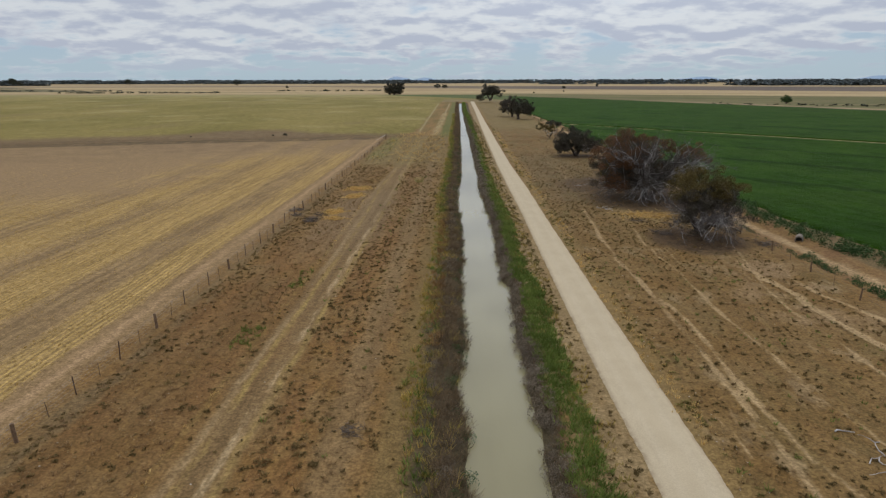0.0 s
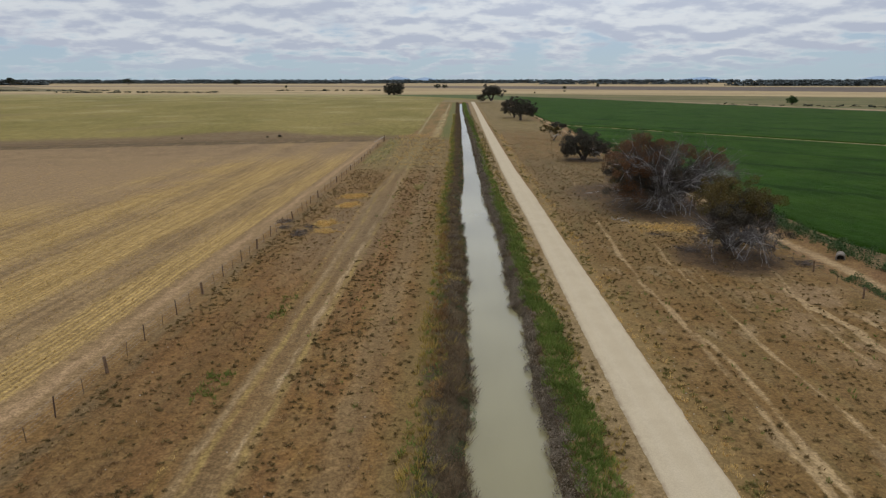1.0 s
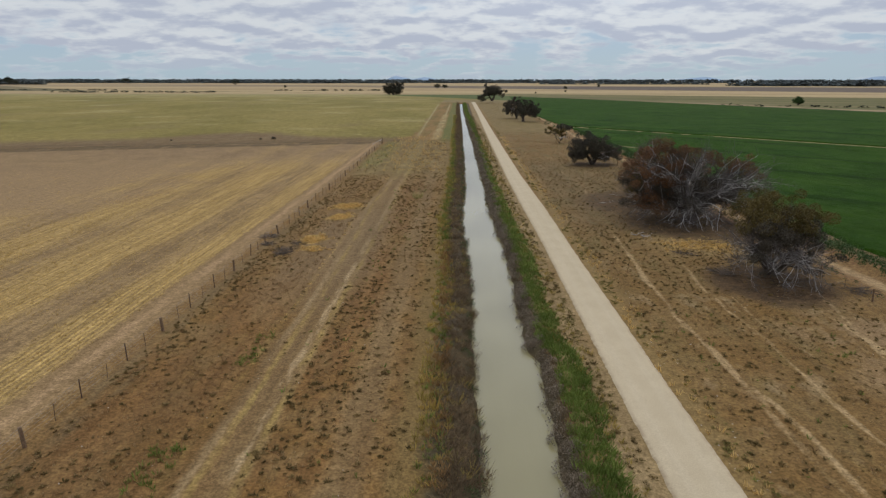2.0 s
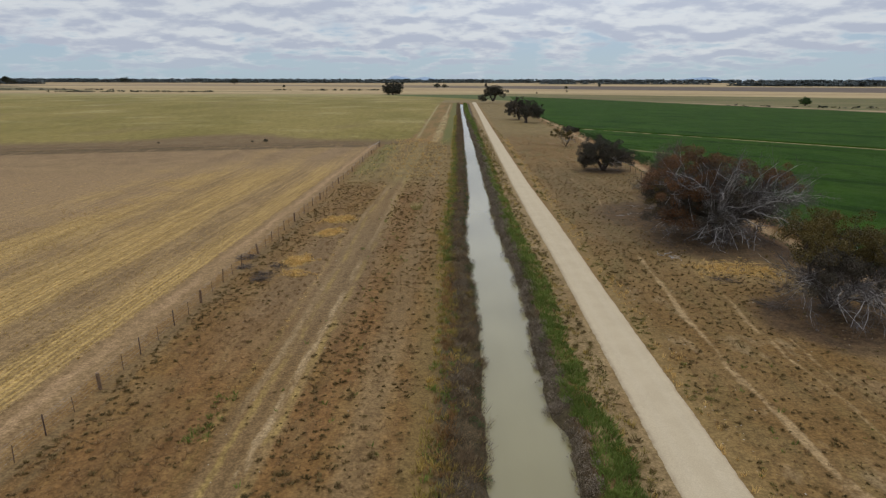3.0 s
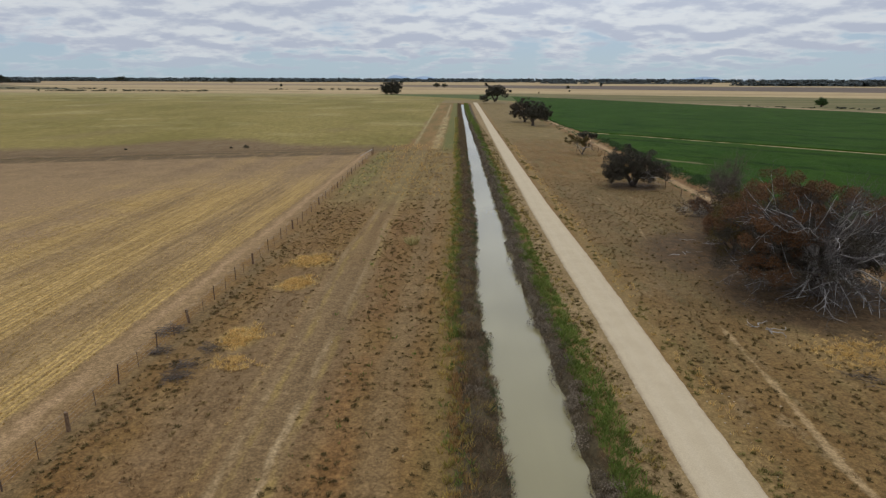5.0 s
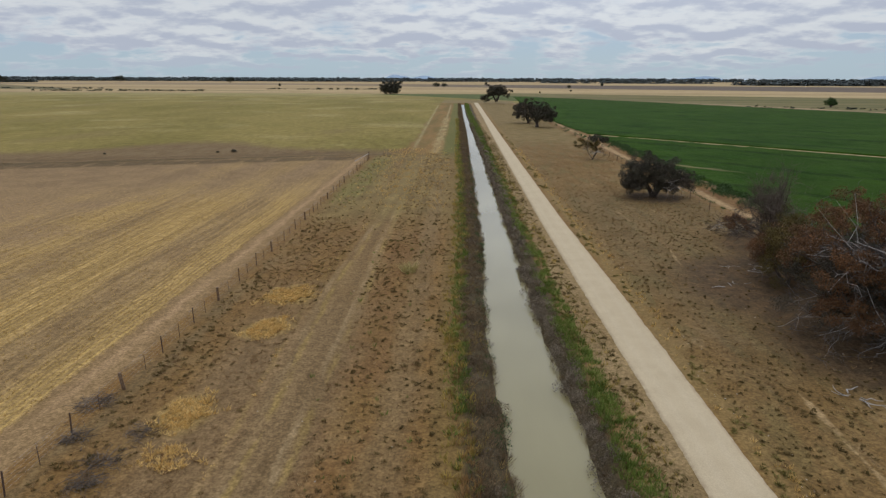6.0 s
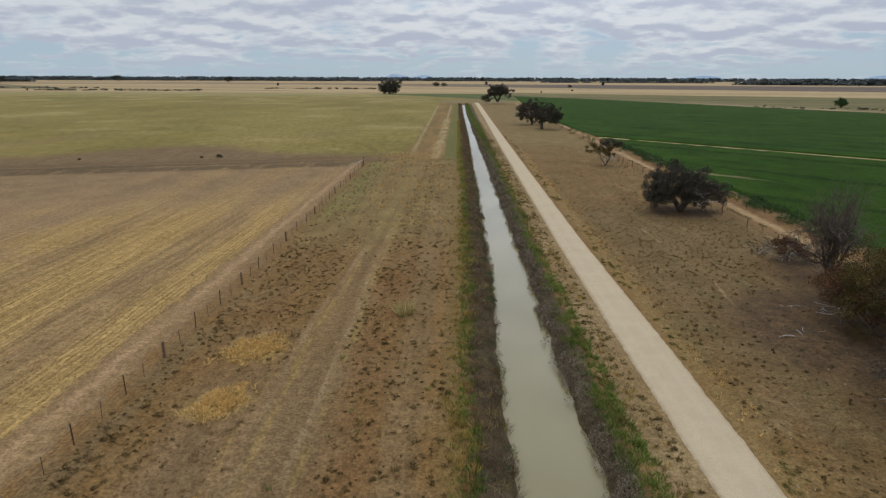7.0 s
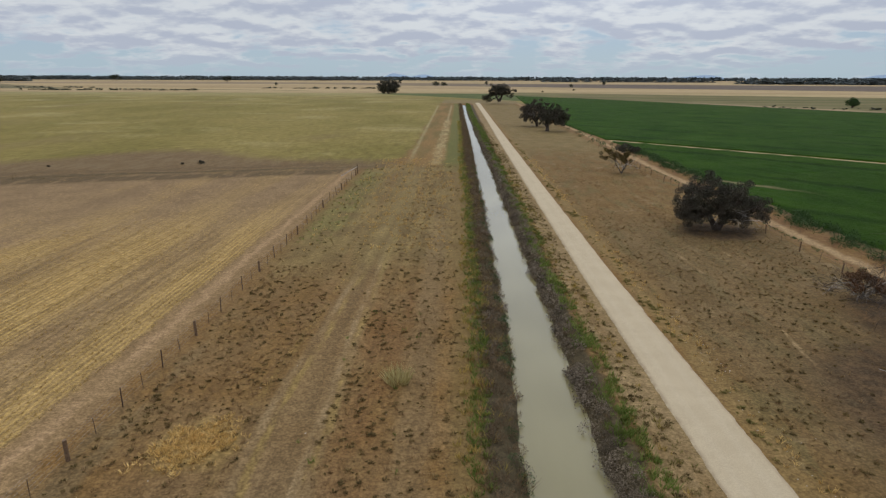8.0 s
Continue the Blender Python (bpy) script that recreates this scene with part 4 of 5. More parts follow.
    for cx, cy, rx, ry, n in ((-17.2, 100.3, 2.3, 2.4, 420), (-16.9, 93.2, 2.0, 1.9, 330), (-17.8, 81.5, 1.7, 2.2, 260),
                              (-17.0, 77.5, 1.6, 1.5, 120), (26.0, 80.0, 6.0, 3.0, 420)):
        t, r = rng.uniform(0, 6.28, n), np.sqrt(rng.uniform(0, 1, n)) * rng.uniform(0.6, 1.25, n)
        r = r * (0.85 + 0.22 * np.sin(2 * t + cy) + 0.16 * np.sin(5 * t + cx))
        x, y = cx + rx * r * np.cos(t), cy + ry * r * np.sin(t)
        lots.append(np.column_stack([x, y, ground_z(x, y), rng.uniform(0.25, 0.6, n), rng.uniform(0.35, 0.75, n), t * 7, rng.uniform(0, 1, n)]))
    lots.append(spots(1500, -21.5, -4.5, 135, 212, (0.2, 0.5), 14, 11))
    lots.append(spots(900, 12.0, 13.6, -12, 220, (0.2, 0.5), 12, 12))
    scatter("straw_grass", "bleached golden grass in patches along the track", "grass", GRASS, np.concatenate(lots), M_STRAW)
    lots = [spots(260, -22.4, -18.5, 138, 196, (0.15, 0.40), 9, 13), spots(90, -16.2, -14.5, 37, 41, (0.2, 0.5), 3, 14), spots(80, -15.6, -14.2, 50, 55, (0.2, 0.45), 3, 19), spots(200, 13, 30, 20, 60, (0.2, 0.5), 9, 15),
            spots(160, -12, -5, -12, 120, (0.2, 0.5), 9, 16)]
    scatter("green_weeds", "patchy green weeds in the dry verge", "weeds", GRASS, np.concatenate(lots), M_WEED)


def bank(n, side, lo, hi, y0, y1, size, patch, seed, height, near=0.4):
    y = y0 + (y1 - y0) * rng.uniform(0, 1, n) ** (1 + near)
    left, right = canal_edges(y)
    d = rng.uniform(lo, hi, n)
    x = left - d if side < 0 else right + d
    ok = rng.uniform(0, 1, n) < clumpy(x, y, patch, seed) * 0.75 + 0.25
    x, y = x[ok], y[ok]
    k = len(x)
    return np.column_stack([x, y, ground_z(x, y), rng.uniform(*size, k), rng.uniform(*height, k), rng.uniform(0, 6.28, k), np.clip(clumpy(x * 1.6, y, 3.2, seed + 50) * 0.8 + rng.uniform(-0.1, 0.3, k), 0, 1)])


def build_banks():
    a = bank(7000, -1, -0.05, 1.9, -12, 300, (0.3, 0.8), 4, 21, (0.7, 1.2), 0.6)
    b = bank(1500, -1, 0.0, 1.8, 200, 495, (0.7, 1.2), 9, 22, (0.8, 1.2), 0.0)
    c = bank(3200, 1, -0.05, 1.1, -12, 300, (0.25, 0.6), 4, 39, (0.7, 1.2), 0.6)
    scatter("bank_reeds", "brown matted reeds along the channel edge", "reeds", REEDS, np.concatenate([a, b, c]), M_REED)
    e = bank(1500, -1, -0.1, 1.7, -12, 300, (0.35, 0.9), 3, 33, (0.7, 1.2), 0.5)
    scatter("bank_shrubs", "rounded brown bushes crowding the channel edge", "shrubs", BUSHES, e, M_REED)
    f = bank(420, -1, -0.1, 0.7, -12, 300, (0.35, 0.9), 3, 34, (0.7, 1.2), 0.5)
    scatter("bank_shrubs", "dark green bushes hanging over the channel", "shrubs", BUSHES, f, M_GREENBUSH)
    a = bank(350, -1, 0.0, 1.6, -12, 260, (0.4, 0.9), 6, 23, (0.8, 1.1))
    b = bank(1900, 1, 0.0, 0.9, -12, 300, (0.45, 1.0), 6, 24, (0.7, 1.1))
    scatter("bank_shrubs", "grey-brown shrubs leaning over the channel water", "shrubs", BUSHES, np.concatenate([a, b]), M_SHRUB)
    d = bank(600, -1, 0.2, 1.9, -12, 300, (0.4, 0.8), 5, 31, (0.7, 1.1), 0.5)
    scatter("bank_reeds", "dull green rushes among the brown reeds", "reeds", REEDS, d, M_YELLOW)
    a = bank(9500, 1, 0.7, 2.5, -12, 330, (0.32, 0.72), 7, 25, (0.6, 1.0), 0.5)
    a = a[rng.uniform(0, 1, len(a)) < smooth01(clumpy(a[:, 0] * 2.5, a[:, 1], 5.0, 71) * 1.7 + 0.35 - 0.5 * smooth01((a[:, 1] - 34) / 25))]
    b = bank(1800, -1, 1.7, 3.2, -12, 330, (0.3, 0.7), 6, 26, (0.6, 1.0), 0.4)
    b = np.concatenate([b, bank(1500, -1, 1.6, 2.7, 82, 230, (0.3, 0.65), 5, 66, (0.6, 1.0), 0.3)])
    a = np.concatenate([a, bank(1800, 1, 0.9, 2.8, 10, 50, (0.32, 0.75), 7, 92, (0.6, 1.0), 0.0)])
    a = np.concatenate([a, bank(1300, 1, 0.9, 2.6, 48, 100, (0.32, 0.7), 6, 93, (0.6, 1.0), 0.0)])
    c = bank(1500, 1, 0.5, 3.0, 250, 495, (0.6, 1.1), 9, 27, (0.6, 1.0), 0.0)
    scatter("bank_weeds", "fresh green weeds on the channel bank", "weeds", GRASS, np.concatenate([a, b, c]), M_WEED)
    a = bank(2600, -1, 1.6, 3.4, -12, 330, (0.3, 0.7), 5, 28, (0.7, 1.2), 0.4)
    b = bank(1300, 1, 1.8, 3.6, -12, 200, (0.25, 0.6), 6, 29, (0.6, 1.0), 0.4)
    scatter("bank_weeds", "yellowing tall weeds above the channel", "weeds", GRASS, np.concatenate([a, b]), M_YELLOW)
    a = bank(480, -1, 1.7, 2.7, 38, 80, (0.3, 0.65), 4, 35, (0.8, 1.3), 0.0)
    b = bank(220, -1, 1.7, 2.9, 80, 140, (0.3, 0.6), 4, 36, (0.8, 1.3), 0.0)
    scatter("bank_weeds", "rust-orange dried weeds above the channel", "weeds", GRASS, np.concatenate([a, b]), M_ORANGE)
    a = bank(150, 1, -0.15, 0.6, 20, 240, (0.7, 1.2), 5, 37, (0.7, 1.0), 0.3)
    scatter("bank_shrubs", "larger grey-brown bushes overhanging the channel", "shrubs", BUSHES, a, M_SHRUB)
    a = bank(5200, 1, 1.6, 4.4, 44, 330, (0.2, 0.45), 6, 91, (0.5, 0.9), 0.3)
    a = a[a[:, 0] < along(ROAD_LEFT, a[:, 1]) - 0.5]
    scatter("bank_weeds", "short olive grass between bank and road", "weeds", GRASS, a, M_OLIVE)
    a = bank(3400, 1, 1.9, 4.7, -12, 260, (0.18, 0.50), 6, 30, (0.7, 1.2), 0.4)
    left = along(ROAD_LEFT, a[:, 1])
    a = a[a[:, 0] < left - 0.35]
    scatter("scrub_tufts", "dark tufts on the sandy road shoulder", "scrub", TUFTS, a, M_TUFT)
    a = spots(2600, 0.2, 1.6, -12, 260, (0.25, 0.6), 8, 38, (0.5, 0.9))
    a = a[rng.uniform(0, 1, len(a)) < smooth01(clumpy(a[:, 0] * 2.0, a[:, 1], 7.0, 72) * 1.8 - 0.5)]
    a[:, 0] += along(ROAD_RIGHT, a[:, 1])
    a[:, 2] = ground_z(a[:, 0], a[:, 1])
    scatter("roadside_weeds", "yellow-green weeds in clumps beside the gravel road", "weeds", TUFTS, a, M_OLIVE)


def build_stubble():
    rows_x = np.arange(-92.0, -26.6, 0.46)
    lots = []
    for x0 in rows_x:
        y0 = -12 if x0 > -50 else 40
        y = np.arange(y0, 186, 0.32 if x0 > -60 else 0.55)
        y = y + rng.uniform(-0.15, 0.15, len(y))
        x = x0 + rng.normal(0, 0.05, len(y))
        sway = 0.5 * np.sin(y * 0.05) + 0.4 * np.sin(y * 0.13 + x * 0.2)
        swath = along(SWATHES, x + sway) * 0.85 + 0.30 * clumpy(x * 1.5, y * 0.06, 2.6, 35) + 0.2 * clumpy(x, y * 0.2, 11, 34) - 0.2
        swath = swath + (0.5 - swath) * 0.5 * smooth01((y - 45) / 45)
        bare = smooth01((-50 - x + 10 * clumpy(x, y, 30, 33)) / 12) * smooth01((y - 76) / 20)
        ok = rng.uniform(0, 1, len(y)) < np.clip(swath, 0.03, 0.97) * (1 - 0.8 * bare)
        ok &= y < 192 + 0.27 * (x + 28)
        ok &= rng.uniform(0, 1, len(y)) > 0.93 * smooth01((y - 0.3 * x - 146) / 26)
        x, y = x[ok], y[ok]
        k = len(x)
        lots.append(np.column_stack([x, y, ground_z(x, y), rng.uniform(0.28, 0.5, k), rng.uniform(0.3, 0.6, k), rng.uniform(-0.12, 0.12, k) + math.pi * rng.integers(0, 2, k), rng.uniform(0.2, 1, k)]))
    scatter("stubble_rows", "golden cereal stubble standing in drilled rows", "stubble", STUBS, np.concatenate(lots), M_STUB)


def build_lane_weeds():
    a = spots(2700, 39.2, 43.0, 0, 228, (0.5, 1.35), 6, 41)
    a[:, 0] += 3.4 * smooth01((78 - a[:, 1]) / 28) + 4.5 * smooth01((56 - a[:, 1]) / 60)
    b = spots(260, 36.0, 37.6, 40, 62, (0.4, 0.8), 5, 42)
    c = spots(420, 35.2, 36.4, 60, 200, (0.25, 0.6), 8, 43)
    d = spots(120, 34, 38.5, 215, 330, (0.7, 1.4), 20, 44)
    scatter("lane_weeds", "dark green weed bushes between lane and crop", "weeds", FAR_BUSHES, np.concatenate([a, b, c, d]), M_GREENBUSH)


build_verges()
build_banks()
build_stubble()
build_lane_weeds()


# ---- trees ----
def tubes(lines, sides=5):
    """Tapered tubes along polylines, as one triangle mesh. lines: (points, radii)."""
    vs, fs, base = [], [], 0
    ang = np.arange(sides) * 2 * np.pi / sides
    for pts, rad in lines:
        pts = np.asarray(pts, float)
        n = len(pts)
        d = np.gradient(pts, axis=0)
        d /= np.linalg.norm(d, axis=1)[:, None] + 1e-9
        ref = np.where(np.abs(d[:, 2:3]) < 0.9, np.array([[0, 0, 1.0]]), np.array([[1.0, 0, 0]]))
        u = np.cross(d, ref)
        u /= np.linalg.norm(u, axis=1)[:, None] + 1e-9
        w = np.cross(d, u)
        ring = pts[:, None] + np.asarray(rad)[:, None, None] * (np.cos(ang)[None, :, None] * u[:, None] + np.sin(ang)[None, :, None] * w[:, None])
        vs.append(ring.reshape(-1, 3))
        i = (np.arange(n - 1)[:, None] * sides + np.arange(sides)[None]).ravel()
        j = (np.arange(n - 1)[:, None] * sides + (np.arange(sides)[None] + 1) % sides).ravel()
        fs.append(np.concatenate([np.stack([i, j, j + sides], 1), np.stack([i, j + sides, i + sides], 1)]) + base)
        base += n * sides
    return np.concatenate(vs), np.concatenate(fs)


def skeleton(g, stems, targets, tip=0.018, sag=0.0, crook=0.16):
    """Limbs from the stems to every target, each from the best point that stands already. Returns polylines with radii."""
    nodes, parent, lines = [], [], []
    for stem in stems:
        last = -1
        for p in stem:
            nodes.append(np.array(p, float))
            parent.append(last)
            last = len(nodes) - 1
    root = np.array(stems[0][0], float)
    length = [0.0] * len(nodes)
    for k in range(1, len(nodes)):
        if parent[k] >= 0:
            length[k] = length[parent[k]] + np.linalg.norm(nodes[k] - nodes[parent[k]])
    first = {0}
    ends = []
    for c in sorted(targets, key=lambda c: np.linalg.norm(np.array(c[:3]) - root)):
        c = np.array(c[:3], float)
        P = np.array(nodes)
        d = np.linalg.norm(P - c, axis=1)
        cost = d + 0.25 * np.array(length)
        cost[P[:, 2] < 0.25 * c[2] * 0 + 0.4] += 3.0
        k = int(np.argmin(cost))
        n = max(2, int(d[k] / 0.7))
        start, last = nodes[k], k
        for i in range(1, n + 1):
            t = i / n
            q = start + (c - start) * t
            bow = math.sin(math.pi * t) * d[k]
            q = q + g.normal(0, crook, 3) * (0.6 if i < n else 0.2) * min(1.0, d[k]) + np.array([0, 0, bow * (0.10 - sag)])
            nodes.append(q)
            parent.append(last)
            length.append(length[last] + d[k] / n)
            last = len(nodes) - 1
        ends.append(last)
    load = np.zeros(len(nodes))
    for e in ends:
        k = e
        while k >= 0:
            load[k] += 1
            k = parent[k]
    load = np.maximum(load, 1)
    rad = tip * load ** 0.52
    kids = {}
    for k, p in enumerate(parent):
        kids.setdefault(p, []).append(k)
    todo = [(k, None) for k in kids.get(-1, [])]
    while todo:
        k, before = todo.pop()
        pts, rr = ([nodes[before], nodes[k]], [min(rad[before], rad[k] * 1.15), rad[k]]) if before is not None else ([nodes[k]], [rad[k] * 1.5])
        while kids.get(k):
            ks = sorted(kids[k], key=lambda j: -load[j])
            todo += [(j, k) for j in ks[1:]]
            k = ks[0]
            pts.append(nodes[k])
            rr.append(rad[k])
        if len(pts) > 1:
            rr[-1] *= 0.4
            lines.append((pts, rr))
    return lines


def dead_limb(g, base, az, reach, peak, end, r, subs, twigs, spread=0.9):
    """One bare arched limb with its side branches: the polylines of the limb, and those of its fine twigs."""
    d = np.array([math.cos(az), math.sin(az), 0.0])
    b = np.array(base, float)
    c = b + d * reach * g.uniform(0.35, 0.6) + np.array([0, 0, peak - b[2]]) + g.normal(0, 0.3, 3)
    e = b + d * reach + np.array([0, 0, end - b[2]]) + g.normal(0, 0.4, 3)
    side = np.array([-d[1], d[0], 0]) * g.normal(0, 0.25) * reach
    n = max(8, int(reach * 2.4))
    t = np.linspace(0, 1, n)[:, None]
    bends = np.cumsum(g.normal(0, 0.11, (n, 3)), 0) * np.minimum(1, t * 2)
    pts = (1 - t) ** 2 * b + 2 * t * (1 - t) * (c + side) + t * t * e + bends + g.normal(0, 0.05, (n, 3)) * np.minimum(1, t * 3)
    pts[:, 2] = np.maximum(pts[:, 2], 0.06)
    limb, fine = [(pts, r * (1 - 0.8 * t[:, 0]))], []

    def twig(p, away, L, w):
        q = away + g.normal(0, spread * 0.7, 3)
        q /= np.linalg.norm(q) + 1e-9
        k = g.normal(0, 0.45, 3) + np.array([0, 0, 0.15])
        h = g.normal(0, 0.10, 3) * L
        line = np.array([p + q * L * u + k * L * u * u + h * w2 for u, w2 in ((0, 0), (0.35, 1), (0.7, -0.7), (1.0, 0.4))])
        line[:, 2] = np.maximum(line[:, 2], 0.03)
        return line, w * np.array([1, 0.8, 0.6, 0.25])

    for _ in range(subs):
        u = g.uniform(0.25, 1.0)
        k = min(n - 1, int(u * (n - 1)))
        tangent = pts[min(n - 1, k + 1)] - pts[max(0, k - 1)]
        tangent = tangent / (np.linalg.norm(tangent) + 1e-9)
        line, w = twig(pts[k], tangent * 0.9, g.uniform(0.8, 2.4) * min(1.3, reach / 5), r * (1 - 0.75 * u) * 0.75)
        (limb if g.uniform() < 0.5 else fine).append((line, w))
        for _ in range(twigs):
            j = g.integers(1, 4)
            fine.append(twig(line[j], (line[3] - line[0]) / (np.linalg.norm(line[3] - line[0]) + 1e-9), g.uniform(0.4, 1.3), max(0.013, r * 0.16)))
    return limb, fine


def fountain(g, n, az, reach, peak, end, r, subs=7, twigs=4, foot=(0, 0, 1.2), spread=0.9):
    """Many bare limbs round a foot; each argument a range."""
    out = []
    for _ in range(n):
        b = np.array(foot) + g.normal(0, 0.35, 3) * np.array([1, 1, 0.8])
        b[2] = max(0.3, b[2])
        R = g.uniform(*reach)
        out.append(dead_limb(g, b, radians(g.uniform(*az)), R, g.uniform(*peak), g.uniform(*end), g.uniform(*r), subs, twigs, spread))
    return out


def leaves(g, clumps, per, size, flat=0.8):
    """Leaves round clump centres (x, y, z, radius): bent slips turned every way."""
    cs = np.array([c[:3] for c in clumps], float)
    rs = np.array([c[3] for c in clumps], float)
    n = np.maximum(8, (per * (rs / rs.mean()) ** 2)).astype(int)
    own = np.repeat(np.arange(len(cs)), n)
    N = len(own)
    d = g.normal(0, 1, (N, 3))
    d /= np.linalg.norm(d, axis=1)[:, None]
    r = rs[own] * g.uniform(0.25, 1.0, N) ** 0.6
    c = cs[own] + d * r[:, None] * np.array([1, 1, flat])
    a = g.normal(0, 1, (N, 3)) + np.array([0, 0, -0.5])
    a /= np.linalg.norm(a, axis=1)[:, None]
    b = np.cross(a, g.normal(0, 1, (N, 3)))
    b /= np.linalg.norm(b, axis=1)[:, None]
    s = size * g.uniform(0.6, 1.4, N)[:, None]
    v = np.stack([c - a * s * 0.5, c + b * s * 0.24, c + a * s * 0.5, c - b * s * 0.24], 1).reshape(-1, 3)
    f = np.arange(N * 4).reshape(N, 4)
    tint = np.repeat(np.clip(g.uniform(0, 1, len(cs))[own] * 0.6 + g.uniform(0, 0.4, N), 0, 1), 4)
    return v, f, tint


def shell(g, n, centre, radii, clump, low=-0.5, gap=0.0, core=0.55):
    """Clump centres in an uneven, domed crown."""
    out = []
    tries = 0
    while len(out) < n and tries < n * 40:
        tries += 1
        d = g.normal(0, 1, 3)
        d /= np.linalg.norm(d)
        if d[2] < low:
            continue
        bump = 1 + 0.16 * math.sin(3 * math.atan2(d[1], d[0]) + 7 * gap) + 0.10 * math.sin(5 * d[2] * 3 + 2 * d[0] * 3)
        r = g.uniform(core, 1.0) * bump
        p = np.array(centre) + d * r * np.array(radii)
        out.append((*p, clump * g.uniform(0.7, 1.3)))
    return out


def plant(name, label, group, at, stems, crowns, seed, bare=(), bark=None, per=150, leaf=0.22, tip=0.018, sides=5, category="tree", dead=None, thin=None):
    """A tree: trunk with limbs, one crown mesh for each colour of foliage, bare limbs from fountain()."""
    g = np.random.default_rng(seed)
    root = tagged(new(name), label, category, group)
    root.location = (at[0], at[1], float(ground_z(at[0], at[1])) - 0.05)
    live = [c for clumps, _ in crowns for c in clumps]
    lines = skeleton(g, stems, live, tip, 0.0) if live else [(stem, np.linspace(0.22, 0.12, len(stem))) for stem in stems]
    v, f = tubes(lines, sides)
    part("trunk", mesh_from("trunk", v, f, True), bark or M_BARK, root)
    for clumps, mat in crowns:
        v, f, t = leaves(g, clumps, per, leaf)
        part("crown", mesh_from("crown", v, f, False, t), mat, root)
    fine = []
    for limb, twigs in bare:
        v, f = tubes(limb, 5)
        part("dead_branch", mesh_from("dead_branch", v, f, True), dead or M_SILVER, root, "dark leafless branch" if dead else "bleached silver-grey bare branch")
        fine += twigs
    if fine:
        v, f = tubes(fine, 3)
        tagged(part("twig_tangle", mesh_from("twig_tangle", v, f), thin or M_TWIG, root, "thin tangled bare twigs"), kind="stuff")
    return root


def build_trees():
    group = "trees along the right verge"
    g = np.random.default_rng(101)
    # olive and gold tree with a bare skirt
    stems = [[(0, 0, 0), (0.1, 0.1, 0.9), (0.0, 0.2, 1.8)], [(0, 0, 0.5), (0.9, -0.2, 1.5), (1.6, -0.1, 2.6)], [(0, 0, 0.6), (-0.8, 0.3, 1.7), (-1.5, 0.2, 2.8)]]
    gold = shell(g, 90, (-0.2, 0.4, 5.6), (4.5, 4.0, 3.0), 0.62, -0.35, 0.3, 0.5)
    grey = shell(g, 70, (0.3, 0.4, 4.4), (4.4, 3.9, 2.6), 0.62, -0.6, 0.2, 0.3)
    skirt = [(x, y, max(0.7, z), r) for x, y, z, r in shell(g, 46, (1.2, 0.4, 2.4), (4.6, 4.0, 1.7), 0.5, -0.9, 0.4, 0.7)]
    grey += skirt
    bare = fountain(g, 30, (0, 360), (2.8, 5.2), (3.4, 5.2), (0.3, 2.6), (0.035, 0.07), 9, 8)
    plant("tree", "olive and yellowing tree with bare grey lower branches", group, (28.4, 68.9), stems, [(gold, M_GOLD), (grey, M_LEAF_GREY)], 11, bare, per=230, leaf=0.14, tip=0.026, thin=M_GREYTWIG)
    # the great half-dead tree
    stems = [[(0, 0, 0), (-0.2, 0.1, 1.0), (-0.6, 0.3, 2.4)], [(0.3, 0, 0), (1.3, 0.3, 1.0), (2.8, 0.5, 2.4)], [(-0.2, -0.2, 0), (-0.4, -1.4, 1.1), (-0.6, -2.6, 2.0)],
             [(0.1, 0.3, 0), (0.4, 1.8, 1.2), (0.8, 3.4, 2.6)]]
    rust = shell(g, 150, (-3.2, 1.8, 5.6), (5.2, 5.2, 4.5), 0.58, -0.15, 0.5, 0.72) + shell(g, 40, (8.0, 3.4, 6.0), (2.6, 2.4, 2.1), 0.62, -0.4, 0.5)
    dark = shell(g, 250, (-1.6, 1.4, 4.2), (5.9, 5.4, 4.5), 0.70, -0.85, 0.8, 0.3) + shell(g, 130, (3.4, 2.4, 3.8), (5.6, 4.4, 3.6), 0.52, -0.7, 0.8, 0.3)
    bare = fountain(g, 14, (215, 305), (2.5, 5.4), (2.6, 5.4), (0.1, 1.6), (0.06, 0.13), 8, 9, (-0.2, -0.6, 1.6))
    bare += fountain(g, 22, (-75, 60), (4.5, 8.4), (4.0, 7.6), (1.0, 6.4), (0.06, 0.125), 12, 15, (1.0, 0.4, 1.8))
    bare += fountain(g, 10, (70, 200), (4.0, 8.0), (6.0, 10.0), (3.0, 8.0), (0.05, 0.10), 9, 7, (-0.6, 0.2, 2.0))
    bare += fountain(g, 22, (170, 300), (2.0, 6.0), (5.5, 9.5), (5.0, 9.8), (0.045, 0.11), 7, 7, (-0.6, -0.8, 2.4))
    bare += fountain(g, 7, (110, 215), (4.0, 7.0), (2.2, 5.0), (0.3, 1.6), (0.022, 0.05), 8, 9, (-0.6, 0.6, 1.6))
    rust += [(x, y, max(0.6, z), r) for x, y, z, r in shell(g, 46, (-4.2, 0.4, 2.4), (3.4, 3.4, 2.2), 0.55, -0.7, 0.4, 0.4)] + shell(g, 40, (2.0, 2.4, 7.4), (3.6, 3.2, 1.9), 0.5, -0.2, 0.4, 0.5)
    plant("tree", "sprawling half-dead tree with rust leaves and silver branches", group, (28.8, 91.8), stems, [(rust, M_RUST), (dark, M_LEAF_GREY)], 12, bare, per=210, leaf=0.13, tip=0.02, thin=M_GREYTWIG)
